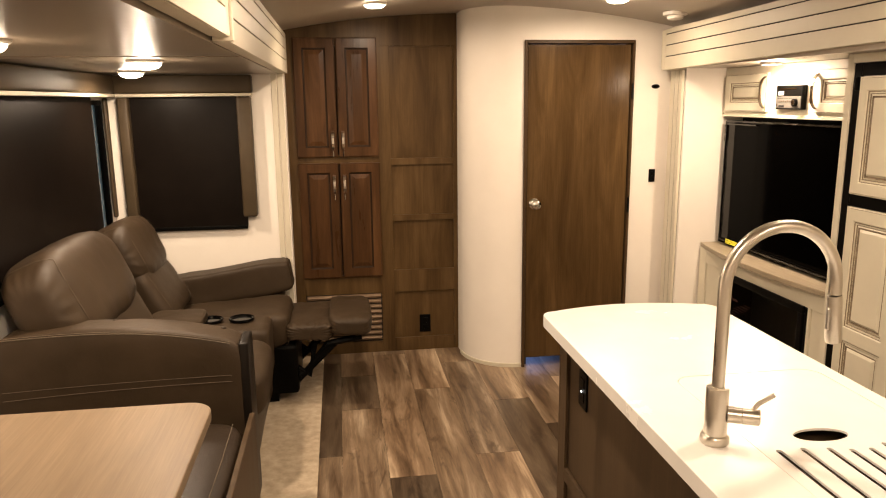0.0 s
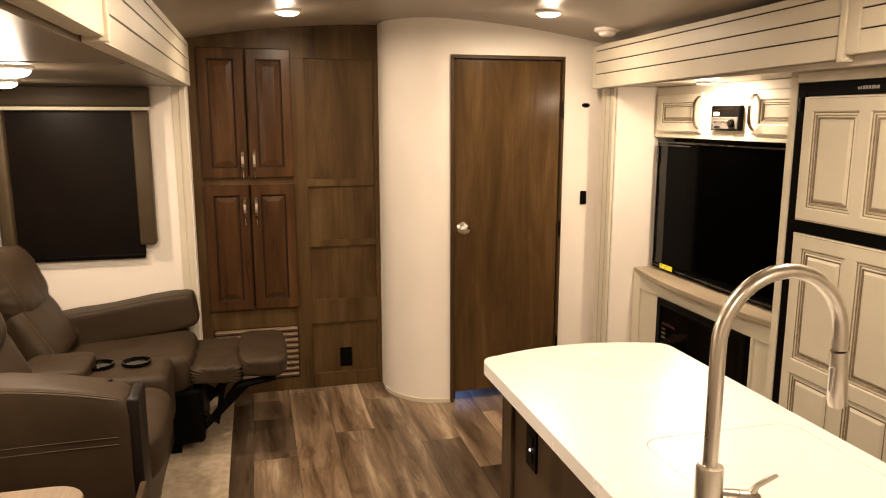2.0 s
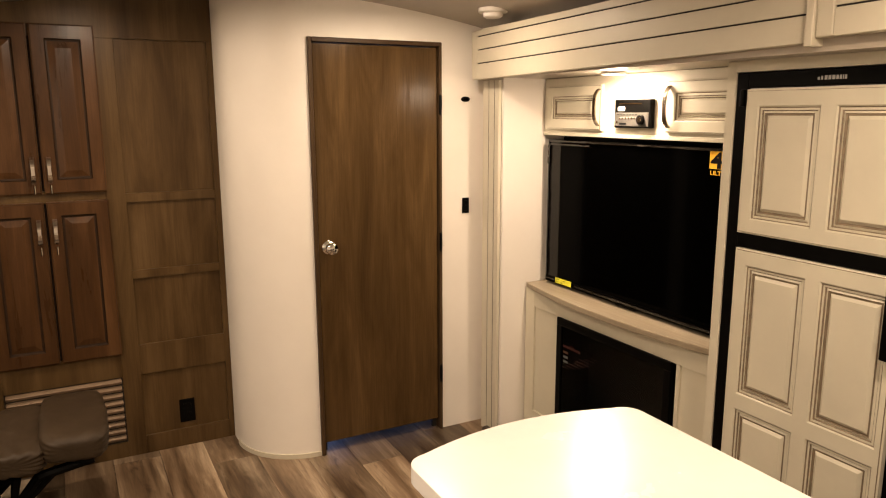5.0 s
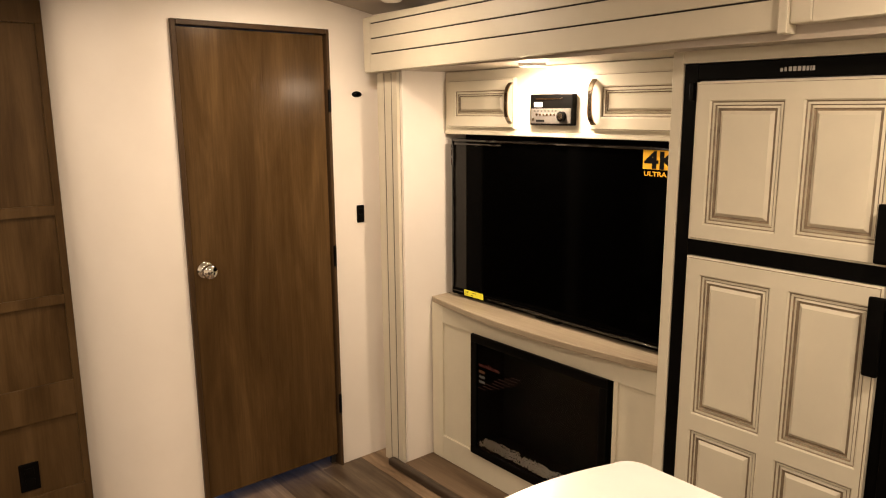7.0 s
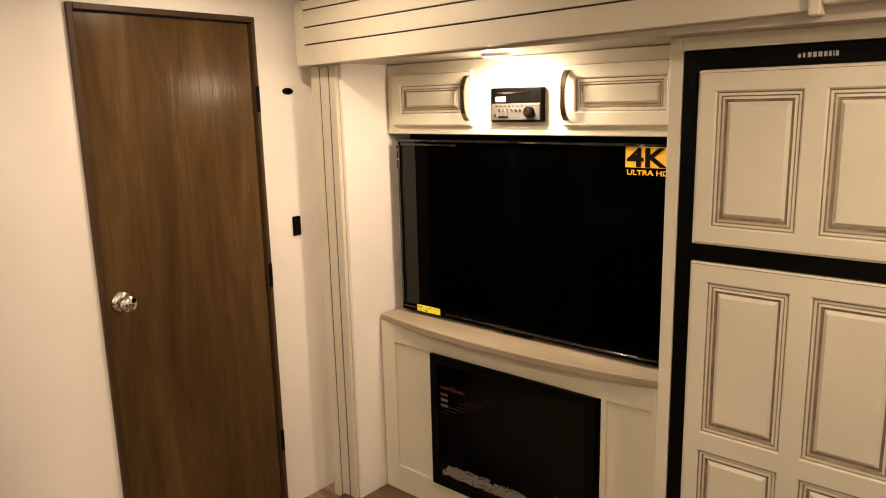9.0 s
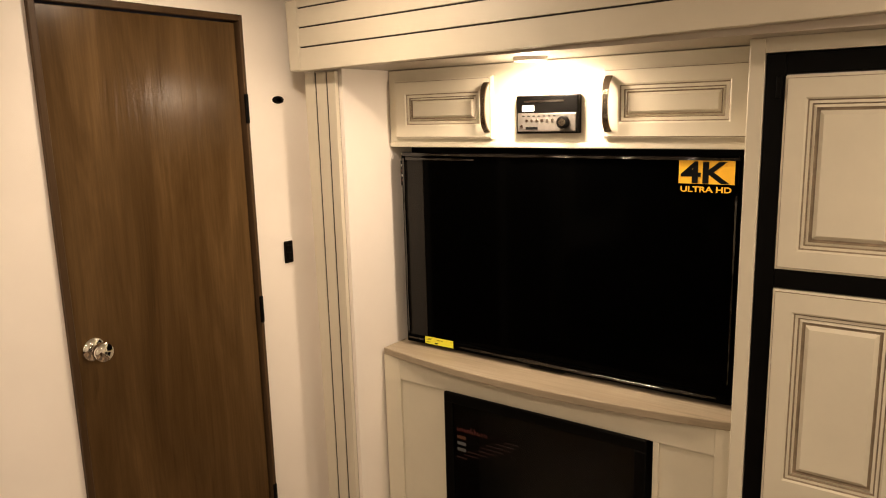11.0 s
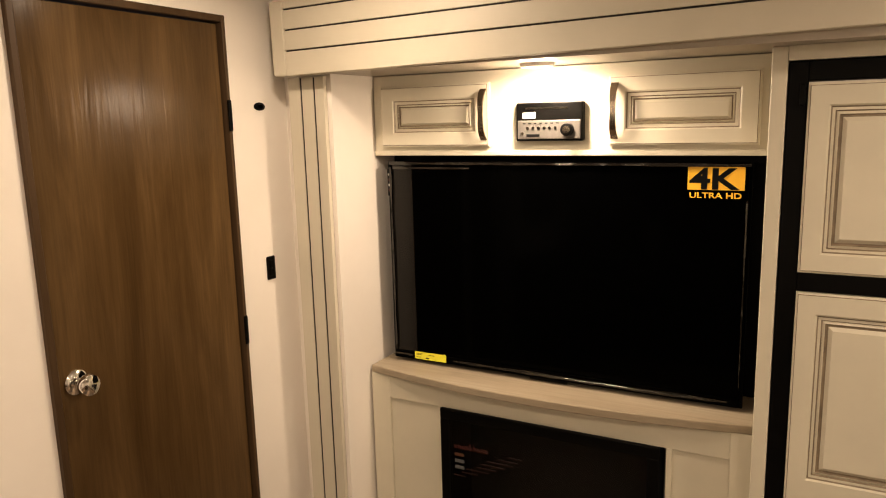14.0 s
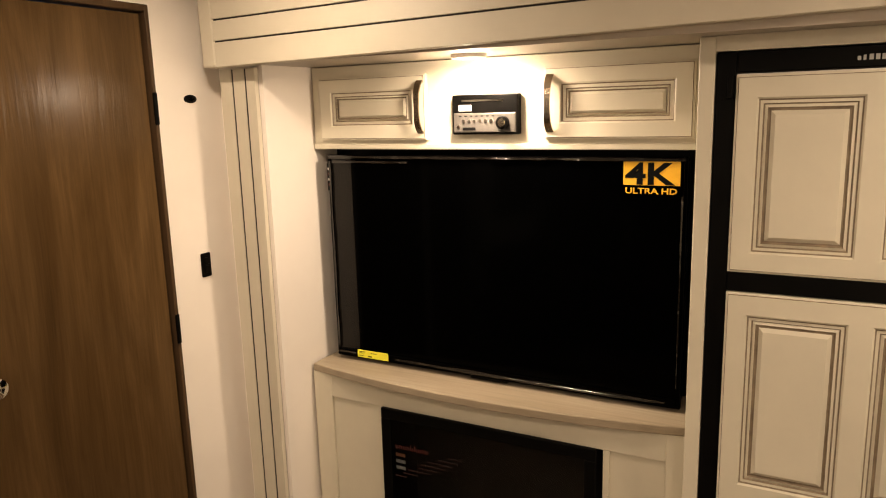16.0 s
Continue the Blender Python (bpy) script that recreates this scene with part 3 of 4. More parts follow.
for x0, z0, h, hz in ((-0.05, 1.252, 0.695, 0.10), (0.199, 1.252, 0.695, 0.10), (-0.05, 0.505, 0.712, 0.585), (0.199, 0.505, 0.712, 0.585)):
    w = 0.240
    d = part("cabinet_door", panel_door(w, h, [(0.052, w - 0.052, 0.058, h - 0.058)], 0.02, STEPS_W, (1, 2)), [WALNUT_DOOR, WALNUT_GROOVE_SHADE], pantry, "raised-panel dark walnut door")
    d.matrix_local = pose(x0, PY - 0.001, z0)
    left = x0 < 0.1
    hd = part("handle", placed(bow_handle(0.112, 0.026, 0.017), pose(w - 0.026 if left else 0.026, -0.02, hz)), CHROME, d, "polished nickel bow handle")
    part("drop", placed(tube([(0, 0, 0), (0, 0, -0.035)], 0.004, 8), pose(w - 0.026 if left else 0.026, -0.024, hz - 0.062)), CHROME, d, "small nickel catch")
grille = part("vent_grille", boxes((-0.04, 0.432, PY + 0.008, PY + 0.02, 0.075, 0.39)), DARKGAP, pantry)
for i in range(9):
    z = 0.092 + i * 0.0345
    part("slat", placed(boxes((-0.035, 0.427, -0.012, 0.012, -0.0095, 0.0095), bev=0.004), pose(0, PY + 0.004, z + 0.006, 35)), SLAT, grille, "bronze louvre slat")


def outlet(m, label, lit=False):
    o = thing("power_outlet", label, "outlet", m)
    part("plate", boxes((-0.035, 0.035, -0.006, 0, -0.058, 0.058), bev=0.003), PLASTIC, o)
    for z in (-0.022, 0.022):
        part("socket", boxes((-0.017, 0.017, -0.0085, -0.004, z - 0.015, z + 0.015), bev=0.002), PLASTIC, o)
    if lit:
        part("indicator", boxes((-0.003, 0.003, -0.010, -0.008, -0.0075, 0.0), bev=0.0009, seg=1), glow("white_indicator", (1, 1, 1), 3.0), o, "small white indicator light")
    return o


outlet(pose(0.705, PY + 0.012, 0.175), "black outlet on the walnut panel")

# ---- wall fittings ----
sw = thing("light_switch", "small black rocker switch on the cream wall", "switch", pose(2.008, 4.2, 1.137))
part("plate", boxes((-0.019, 0.019, -0.007, 0, -0.038, 0.038), bev=0.004), PLASTIC, sw)
part("rocker", boxes((-0.010, 0.010, -0.011, -0.005, 0.002, 0.024), bev=0.002), PLASTIC, sw)
part("rocker", boxes((-0.010, 0.010, -0.011, -0.005, -0.024, -0.002), bev=0.002), PLASTIC, sw)
sn = thing("wall_sensor", "small dark oval fitting on the cream wall", "sensor", pose(2.007, 4.2, 1.647))
part("bezel", placed(lathe([(0.024, 0), (0.024, 0.003), (0.018, 0.006)], 24), pose(0, 0, 0, 90) @ Matrix.Diagonal((1, 0.52, 1, 1))), PLASTIC, sn)
part("eye", placed(lathe([(0.010, 0.006), (0.008, 0.009), (0.003, 0.010)], 16), pose(0, 0, 0, 90) @ Matrix.Diagonal((1, 0.6, 1, 1))), SCREEN, sn)


def puck(x, y, z, label, r=0.062, h=0.024):
    p = thing("ceiling_lamp", label, "lamp", pose(x, y, z), "round ceiling lamps")
    part("housing", lathe([(r, 0.004), (r, -0.006), (r * 0.93, -0.011), (r * 0.86, -0.012)]), WHITEPLASTIC, p, "", True)
    part("lens", lathe([(r * 0.84, -0.011), (r * 0.82, -h * 0.55), (r * 0.68, -h * 0.82), (r * 0.40, -h), (r * 0.1, -h * 1.05)]), LENS, p, "lit warm white lens", True)


for x, y in CEILING_LAMPS:
    puck(x, y, ceiling_z(x), "lit round ceiling lamp on the beige ceiling")
for x, y, share in LEFT_LAMPS:
    puck(x, y, 1.738, "lit round lamp under the slide-out ceiling", 0.066, 0.034)
for x, y in RIGHT_LAMPS:
    puck(x, y, 1.738, "lit round lamp over the entertainment wall", 0.048, 0.012)
det = thing("smoke_detector", "white round detector on the beige ceiling", "detector", pose(1.93, 3.83, ceiling_z(1.93)))
part("base", lathe([(0.062, 0.006), (0.062, -0.010), (0.055, -0.014), (0.04, -0.014)]), WHITEPLASTIC, det, "", True)
part("cap", lathe([(0.042, -0.014), (0.040, -0.028), (0.030, -0.034), (0.01, -0.036)]), WHITEPLASTIC, det, "", True)

# ---- entertainment wall ----
X_CAB = 2.31
STEPS_C = ((0.0, 0.0), (0.004, 0.003), (0.007, 0.0065), (0.015, 0.0065), (0.018, 0.010), (0.022, 0.007), (0.026, 0.0105), (0.033, 0.0045))
GL = (2, 4, 6)
upper = thing("overhead_cabinet", "antiqued cream overhead cabinet with two doors above the television", "cabinet")
part("body", boxes((X_CAB, 2.44, 2.759, 3.975, 1.482, 1.736), bev=0.003), CREAM, upper)
part("bottom_edge", boxes((X_CAB - 0.006, X_CAB + 0.03, 2.7595, 3.974, 1.479, 1.496), bev=0.003), CREAM, upper)
for y0, w, hu in ((3.938, 0.388, 0.372), (3.182, 0.392, 0.018)):
    h = 0.192
    d = part("cabinet_door", panel_door(w, h, [(0.045, w - 0.045, 0.042, h - 0.042)], 0.018, STEPS_C, GL), [CREAM, GLAZE], upper, "cream raised-panel door with brown glaze lines")
    d.matrix_local = RIGHT(X_CAB - 0.0005, y0, 1.508)
    part("handle", placed(bow_handle(0.155, 0.026, 0.019), pose(hu, -0.018, h * 0.5)), DARKNICKEL, d, "brushed nickel arched handle")

st = thing("car_stereo", "black and silver wall stereo with a round knob", "stereo", RIGHT(X_CAB, 3.458, 1.523))
part("case", boxes((0, 0.204, -0.024, 0.002, 0, 0.112), bev=0.004), PLASTIC, st)
part("silver_panel", boxes((0.006, 0.198, -0.027, -0.022, 0.006, 0.060), bev=0.002), SILVER, st, "brushed silver lower panel")
part("disc_slot", boxes((0.03, 0.16, -0.026, -0.022, 0.092, 0.097)), CHROME, st)
part("display", boxes((0.022, 0.062, -0.0255, -0.022, 0.066, 0.083)), PALE, st, "small pale display sticker")
part("volume_knob", placed(lathe([(0.019, 0), (0.018, 0.012), (0.012, 0.014)], 24), pose(0.16, -0.026, 0.032, 90)), PLASTIC, st, "black round volume knob", True)
part("knob_face", placed(lathe([(0.0115, 0), (0.0105, 0.002), (0.002, 0.0022)], 20), pose(0.16, -0.0395, 0.032, 90)), DARKNICKEL, st, "", True)
for i in range(7):
    part("button", placed(lathe([(0.005, 0), (0.0045, 0.004)], 12), pose(0.022 + i * 0.017, -0.026, 0.038 if i else 0.022, 90)), CHROME, st)
for i in range(7):
    part("key", boxes((0.024 + i * 0.017, 0.032 + i * 0.017, -0.0285, -0.026, 0.050, 0.053)), PRINT, st)
part("usb_slot", boxes((0.035, 0.075, -0.0285, -0.026, 0.012, 0.020)), PRINT, st)

tv = thing("television", "large black flat-screen television in clear film with stickers", "television", RIGHT(X_CAB, 3.922, 0.787))
TW, TH = 1.122, 0.675
part("back_shell", boxes((0.004, TW - 0.004, 0.004, 0.05, 0.004, TH - 0.004), bev=0.01), PLASTIC, tv)
part("bezel", boxes((0, 0.011, -0.012, 0.006, 0, TH), (TW - 0.011, TW, -0.012, 0.006, 0, TH), (0.011, TW - 0.011, -0.012, 0.006, TH - 0.011, TH), (0.011, TW - 0.011, -0.013, 0.006, 0, 0.026), bev=0.002, seg=1), SCREEN, tv)
part("screen", boxes((0.011, TW - 0.011, -0.006, 0.003, 0.026, TH - 0.011)), SCREEN, tv)
part("film_strip", boxes((0.011, 0.088, -0.0068, -0.0062, 0.026, TH - 0.011)), FILM, tv, "dull edge of clear protective film")


def film_fold(u0, u1, z, seed, along="u", width=0.010):
    """A creased lip of clear film: a narrow strip whose face tips to and fro."""
    bm = bmesh.new()
    n = int(abs(u1 - u0) / 0.012)
    rows = []
    for k in range(n + 1):
        u = u0 + (u1 - u0) * k / n
        w = width * (0.55 + 0.45 * noise.noise(Vector((u * 9, seed, 0))))
        tip = 0.0035 * noise.noise(Vector((u * 23, seed, 4)))
        rows.append([bm.verts.new((u, -0.0150 + o * tip, z + o * w) if along == "u" else (z + o * w, -0.0150 + o * tip, u)) for o in (-1, -0.3, 0.3, 1)])
    for a, b in zip(rows, rows[1:]):
        for k in range(3):
            bm.faces.new((a[k], a[k + 1], b[k + 1], b[k]))
    ex = bmesh.ops.extrude_face_region(bm, geom=bm.faces[:])
    for v in ex["geom"]:
        if isinstance(v, bmesh.types.BMVert):
            v.co.y += 0.0006
    return part("film_fold", bm, GLOSSFILM, tv, "creased clear film along the edge", True)


film_fold(0.006, TW - 0.006, TH - 0.007, 1.3, width=0.007)
film_fold(0.02, 0.30, TH - 0.022, 5.1, width=0.006)
film_fold(0.23, TW - 0.04, 0.014, 7.7, width=0.006)
film_fold(0.004, 0.076, 0.016, 9.2, width=0.006)
film_fold(0.03, TH - 0.02, 0.010, 3.9, "z", 0.006)
lip = [(0.36 + 0.012 * k, -0.0150 - 0.0006 * math.sin(k * 0.7), 0.011 + 0.0022 * noise.noise(Vector((k * 0.21, 2.2, 0)))) for k in range(60)]
part("film_fold", tube(lip, [0.0042 * min(1.0, 0.15 + k / 12, 0.15 + (59 - k) / 12) for k in range(60)], 10), GLOSSFILM, tv, "rounded glossy lip of clear film", True)
film_fold(0.06, TH - 0.10, TW - 0.012, 6.4, "z", 0.004)
part("maker_mark", boxes((0.545, 0.58, -0.0140, -0.0132, 0.010, 0.016)), STEEL, tv)
part("receiver", boxes((0.50, 0.62, -0.012, 0.004, -0.006, 0.002)), PLASTIC, tv)
part("energy_label", boxes((0.082, 0.202, -0.0142, -0.0133, 0.004, 0.030)), YELLOW, tv, "bright yellow paper label")
part("label_print", boxes((0.088, 0.112, -0.0146, -0.0142, 0.023, 0.0245), (0.088, 0.108, -0.0146, -0.0142, 0.019, 0.0205), (0.134, 0.158, -0.0146, -0.0142, 0.021, 0.0225), (0.088, 0.104, -0.0146, -0.0142, 0.010, 0.0115), (0.124, 0.137, -0.0146, -0.0142, 0.008, 0.012)), PRINT, tv)
part("side_label", boxes((-0.002, 0.013, -0.0135, -0.0125, 0.560, 0.648)), PRINT, tv, "small dark label with red marks")
for k, mm in enumerate((RED, PALE, RED, PALE)):
    part("label_mark", boxes((0.000, 0.011, -0.0140, -0.0136, 0.575 + k * 0.017, 0.583 + k * 0.017)), mm, tv)
part("badge_backing", boxes((0.950, 1.104, -0.0068, -0.0062, 0.570, 0.664)), SCREEN, tv)
part("badge", boxes((0.957, 1.102, -0.0074, -0.0069, 0.601, 0.663)), ORANGE, tv, "orange badge")
lettering("4K", 0.078, PRINT, pose(0.964, -0.0080, 0.6045, 90) @ Matrix.Diagonal((1.32, 1, 1, 1)), tv, "badge_writing", "bold black 4K", 0.0022)
lettering("ULTRA HD", 0.021, ORANGE, pose(0.962, -0.0080, 0.5795, 90) @ Matrix.Diagonal((1.32, 1, 1, 1)), tv, "badge_writing", "orange ULTRA HD", 0.0005)

# mantel with a bowed front, and the fireplace under it
fp = thing("fireplace_cabinet", "cream fireplace surround with a bowed greige wood mantel", "cabinet")


def bow(y):
    s = (y - 3.37) / 0.6
    return 2.158 + 0.062 * s * s


ys = [3.968 - i * (3.968 - 2.7595) / 24 for i in range(25)]
part("mantel", prism([(bow(y), y) for y in ys] + [(2.435, 2.7595), (2.435, 3.968)], 0.749, 0.775, bev=0.004), MANTEL, fp, "greige wood-grain mantel shelf")
XF = 2.22
for nm, y0, y1, z0, z1 in (("stile", 3.898, 3.970, 0.03, 0.7485), ("stile", 2.7595, 2.818, 0.03, 0.7485), ("top_rail", 2.818, 3.898, 0.668, 0.7485), ("bottom_rail", 2.818, 3.898, 0.03, 0.14), ("stile", 3.70, 3.716, 0.14, 0.668), ("stile", 2.968, 2.985, 0.14, 0.668)):
    part(nm, boxes((XF, XF + 0.02, y0, y1, z0, z1), bev=0.0012, seg=1), CREAM, fp)
part("side_panel", boxes((XF + 0.010, XF + 0.018, 3.714, 3.90, 0.138, 0.67)), CREAM, fp, "recessed flat cream panel")
part("side_panel", boxes((XF + 0.010, XF + 0.018, 2.816, 2.970, 0.138, 0.67)), CREAM, fp, "recessed flat cream panel")
fire = thing("electric_fireplace", "black glass electric fireplace with a bed of clear crystals", "fireplace", RIGHT(XF, 3.70, 0.14))
FW, FH = 0.70, 0.53
part("front_frame", boxes((0, FW, -0.014, 0.0, 0, 0.035), (0, FW, -0.014, 0.0, FH - 0.035, FH), (0, 0.035, -0.014, 0.0, 0.035, FH - 0.035), (FW - 0.035, FW, -0.014, 0.0, 0.035, FH - 0.035), bev=0.003), PLASTIC, fire)
part("firebox", boxes((0.02, FW - 0.02, 0.16, 0.165, 0.02, FH - 0.02), (0.02, 0.025, 0.0, 0.16, 0.02, FH - 0.02), (FW - 0.025, FW - 0.02, 0.0, 0.16, 0.02, FH - 0.02), (0.02, FW - 0.02, 0.0, 0.16, 0.02, 0.025), (0.02, FW - 0.02, 0.0, 0.16, FH - 0.025, FH - 0.02)), mat("black_firebox", (0.004, 0.003, 0.0025), 0.6), fire)
gl = part("glass", boxes((0.036, FW - 0.036, -0.008, -0.005, 0.036, FH - 0.036)), FIREGLASS, fire, "dark clear glass front")
cr = bmesh.new()
for k in range(1700):
    u, d = random.uniform(0.03, FW - 0.03), random.uniform(0.004, 0.055)
    r = random.uniform(0.0022, 0.0046)
    zz = 0.040 + random.uniform(0.0, 0.018) * (0.5 + 0.5 * d / 0.055)
    q = bmesh.ops.create_icosphere(cr, subdivisions=1, radius=r)["verts"]
    mm = pose(u, d, zz, random.uniform(0, 90), random.uniform(0, 90), random.uniform(0, 90))
    for v in q:
        v.co = mm @ Vector((v.co.x * 1.1, v.co.y * 0.8, v.co.z * 0.9))
tagged(part("crystal_bed", cr, CRYSTAL, fire, "clear broken crystals"), kind="stuff")
pn = bmesh.new()
for k in range(9):
    u = 0.049 + 0.0135 * k
    z = FH - 0.130
    tall = 0.021 if k in (4, 5) else 0.012
    for du, dz0, dz1 in ((0.0, 0.0, tall), (0.0065, 0.0, 0.010)):
        add_box(pn, u + du, u + du + 0.0030, -0.0094, -0.0084, z + dz0, z + dz1)
    add_box(pn, u + 0.0030, u + 0.0065, -0.0094, -0.0084, z + (0.0095 if k % 2 else 0.0), z + (0.012 if k % 2 else 0.0025))
part("printed_name", pn, RED, fire, "small red printed name")
for k in range(3):
    part("printed_symbol", boxes((0.049, 0.083, -0.0094, -0.0084, FH - 0.157 - k * 0.022, FH - 0.146 - k * 0.022)), (BRASSY, DIMPALE, DIMPALE)[k], fire)
tx = bmesh.new()
for k, (u0, u1) in enumerate(((0.046, 0.086), (0.074, 0.130), (0.092, 0.168), (0.130, 0.198), (0.140, 0.227), (0.164, 0.252), (0.202, 0.270), (0.236, 0.287))):
    u = u0
    while u < u1:
        w = random.uniform(0.007, 0.018)
        add_box(tx, u, min(u + w, u1), -0.0094, -0.0084, FH - 0.226 + k * 0.0138, FH - 0.2225 + k * 0.0138)
        u += w + 0.003
part("printed_lines", tx, DIMRED, fire, "thin lines of red print")

gable = structure("gable_panel", boxes((2.126, 2.44, 2.7235, 2.758, 0.028, 1.737), bev=0.002, seg=1), CREAM, "cream panel between television and refrigerator", "panel")
structure("trim_over_refrigerator", boxes((2.126, 2.2, 2.072, 2.723, 1.704, 1.737)), CREAM, "cream rail above the refrigerator", "trim")

# ---- refrigerator ----
fr = thing("refrigerator", "tall refrigerator with antiqued cream raised panels in a black frame", "refrigerator", RIGHT(2.138, 2.704, 0.03))
RW, RH = 0.60, 1.672
part("body", boxes((-0.017, RW, 0.012, 0.30, 0.0, RH)), PLASTIC, fr)
part("black_frame", boxes((-0.018, 0.024, -0.008, 0.014, 0, RH), (RW - 0.03, RW, -0.008, 0.014, 0, RH), (0.024, RW - 0.03, -0.008, 0.014, RH - 0.045, RH), (0.024, RW - 0.03, -0.008, 0.014, 1.140, 1.186), (0.024, RW - 0.03, -0.008, 0.014, 0, 0.09), bev=0.003), PLASTIC, fr, "black plastic frame")
mk = bmesh.new()
for k, (u, w, h) in enumerate(((0.226, 0.010, 0.008), (0.240, 0.008, 0.010), (0.254, 0.012, 0.011), (0.269, 0.012, 0.011), (0.284, 0.013, 0.011), (0.300, 0.010, 0.011), (0.313, 0.009, 0.011), (0.325, 0.004, 0.011), (0.332, 0.009, 0.011))):
    u = 0.252 + (u - 0.226) * 0.74
    add_box(mk, u, u + w * 0.62, -0.0092, -0.0075, RH - 0.030, RH - 0.030 + h)
part("maker_mark", mk, PALE, fr, "small pale maker's mark")
DWD = 0.516
STEPS_F = ((0.0, 0.0), (0.004, 0.004), (0.007, 0.007), (0.013, 0.007), (0.016, 0.011), (0.022, 0.008), (0.025, 0.011), (0.029, 0.011), (0.038, 0.0035))
GLF = (2, 4, 6, 7)
du = part("refrigerator_door", panel_door(DWD, 0.436, [(0.044, 0.250, 0.045, 0.388), (0.296, 0.496, 0.045, 0.388)], 0.022, STEPS_F, GLF), [CREAM, GLAZE], fr, "cream freezer door with two raised panels")
du.matrix_local = pose(0.025, 0.006, 1.186)
dl = part("refrigerator_door", panel_door(DWD, 1.045, [(0.044, 0.250, 0.575, 0.995), (0.296, 0.496, 0.575, 0.995), (0.040, 0.250, 0.09, 0.525), (0.296, 0.496, 0.09, 0.525)], 0.022, STEPS_F, GLF), [CREAM, GLAZE], fr, "cream refrigerator door with four raised panels")
dl.matrix_local = pose(0.025, 0.006, 0.093)
for d, z in ((du, -0.003), (du, 0.436), (dl, -0.003), (dl, 1.045)):
    part("edge_strip", boxes((0, DWD, -0.004, 0.0, z, z + 0.003)), STEEL, d)
for d, z0, z1 in ((du, 0.01, 0.15), (dl, 0.83, 1.025)):
    hb = boxes((DWD - 0.022, DWD + 0.014, -0.050, -0.038, z0, z1), (DWD - 0.020, DWD + 0.012, -0.040, -0.020, z0 + 0.004, z0 + 0.034), (DWD - 0.020, DWD + 0.012, -0.040, -0.020, z1 - 0.034, z1 - 0.004), bev=0.005)
    part("handle", hb, PLASTIC, d, "black plastic handle")
part("hinge_cover", boxes((0.008, 0.020, -0.024, -0.008, RH - 0.10, RH - 0.05), bev=0.003), PLASTIC, fr)

# ---- island ----
island = thing("kitchen_island", "dark wood kitchen island base with framed panels", "island")
IX0, IX1, IY0, IY1 = 0.885, 1.372, 0.55, 2.335
part("carcass", boxes((IX0 + 0.012, IX1 - 0.012, IY0 + 0.012, IY1 - 0.012, 0.0, 0.872)), ISLANDWOOD, island, "flat dark wood side panel")
sb = bmesh.new()
for a, b in ((IX0, IX0 + 0.011), (IX1 - 0.011, IX1)):
    add_box(sb, a, b, IY1 - 0.075, IY1 - 0.0125, 0.0, 0.872, 0.0012, 1)
    add_box(sb, a, b, IY0 + 0.0125, IY0 + 0.055, 0.0, 0.872, 0.0012, 1)
    add_box(sb, a, b, IY0 + 0.055, IY1 - 0.075, 0.0, 0.10, 0.0012, 1)
    add_box(sb, a, b, IY0 + 0.055, IY1 - 0.075, 0.358, 0.405, 0.0012, 1)
for a, b in ((IY0, IY0 + 0.012), (IY1 - 0.012, IY1)):
    add_box(sb, IX0, IX0 + 0.05, a, b, 0.0, 0.872, 0.0012, 1)
    add_box(sb, IX1 - 0.05, IX1, a, b, 0.0, 0.872, 0.0012, 1)
    add_box(sb, IX0 + 0.05, IX1 - 0.05, a, b, 0.0, 0.10, 0.0012, 1)
    add_box(sb, IX0 + 0.05, IX1 - 0.05, a, b, 0.82, 0.872, 0.0012, 1)
part("frame", sb, ISLANDWOOD, island, "dark wood stiles and rails")
outlet(pose(IX0 + 0.012, 2.125, 0.729, 0, 0, -90), "black outlet with a small light on the island side", True)

ctop = []
for k in range(7):
    a = math.pi / 2 * k / 6
    ctop.append((0.868 - 0.048 * math.cos(a), 2.302 + 0.048 * math.sin(a)))
for k in range(1, 12):
    x = 0.868 + (1.357 - 0.868) * k / 12
    ctop.append((x, 2.35 + 0.045 * (1 - ((x - 1.1125) / 0.2445) ** 2)))
for k in range(7):
    a = math.pi / 2 * k / 6
    ctop.append((1.357 + 0.048 * math.sin(a), 2.302 + 0.048 * math.cos(a)))
ctop += [(1.405, 0.52), (0.82, 0.52)]


def rounded(x0, x1, y0, y1, r, n=5):
    out = []
    for cx, cy, a0 in ((x1 - r, y1 - r, 0), (x0 + r, y1 - r, 90), (x0 + r, y0 + r, 180), (x1 - r, y0 + r, 270)):
        out += [(cx + r * math.cos(radians(a0 + 90 * k / n)), cy + r * math.sin(radians(a0 + 90 * k / n))) for k in range(n + 1)]
    return out


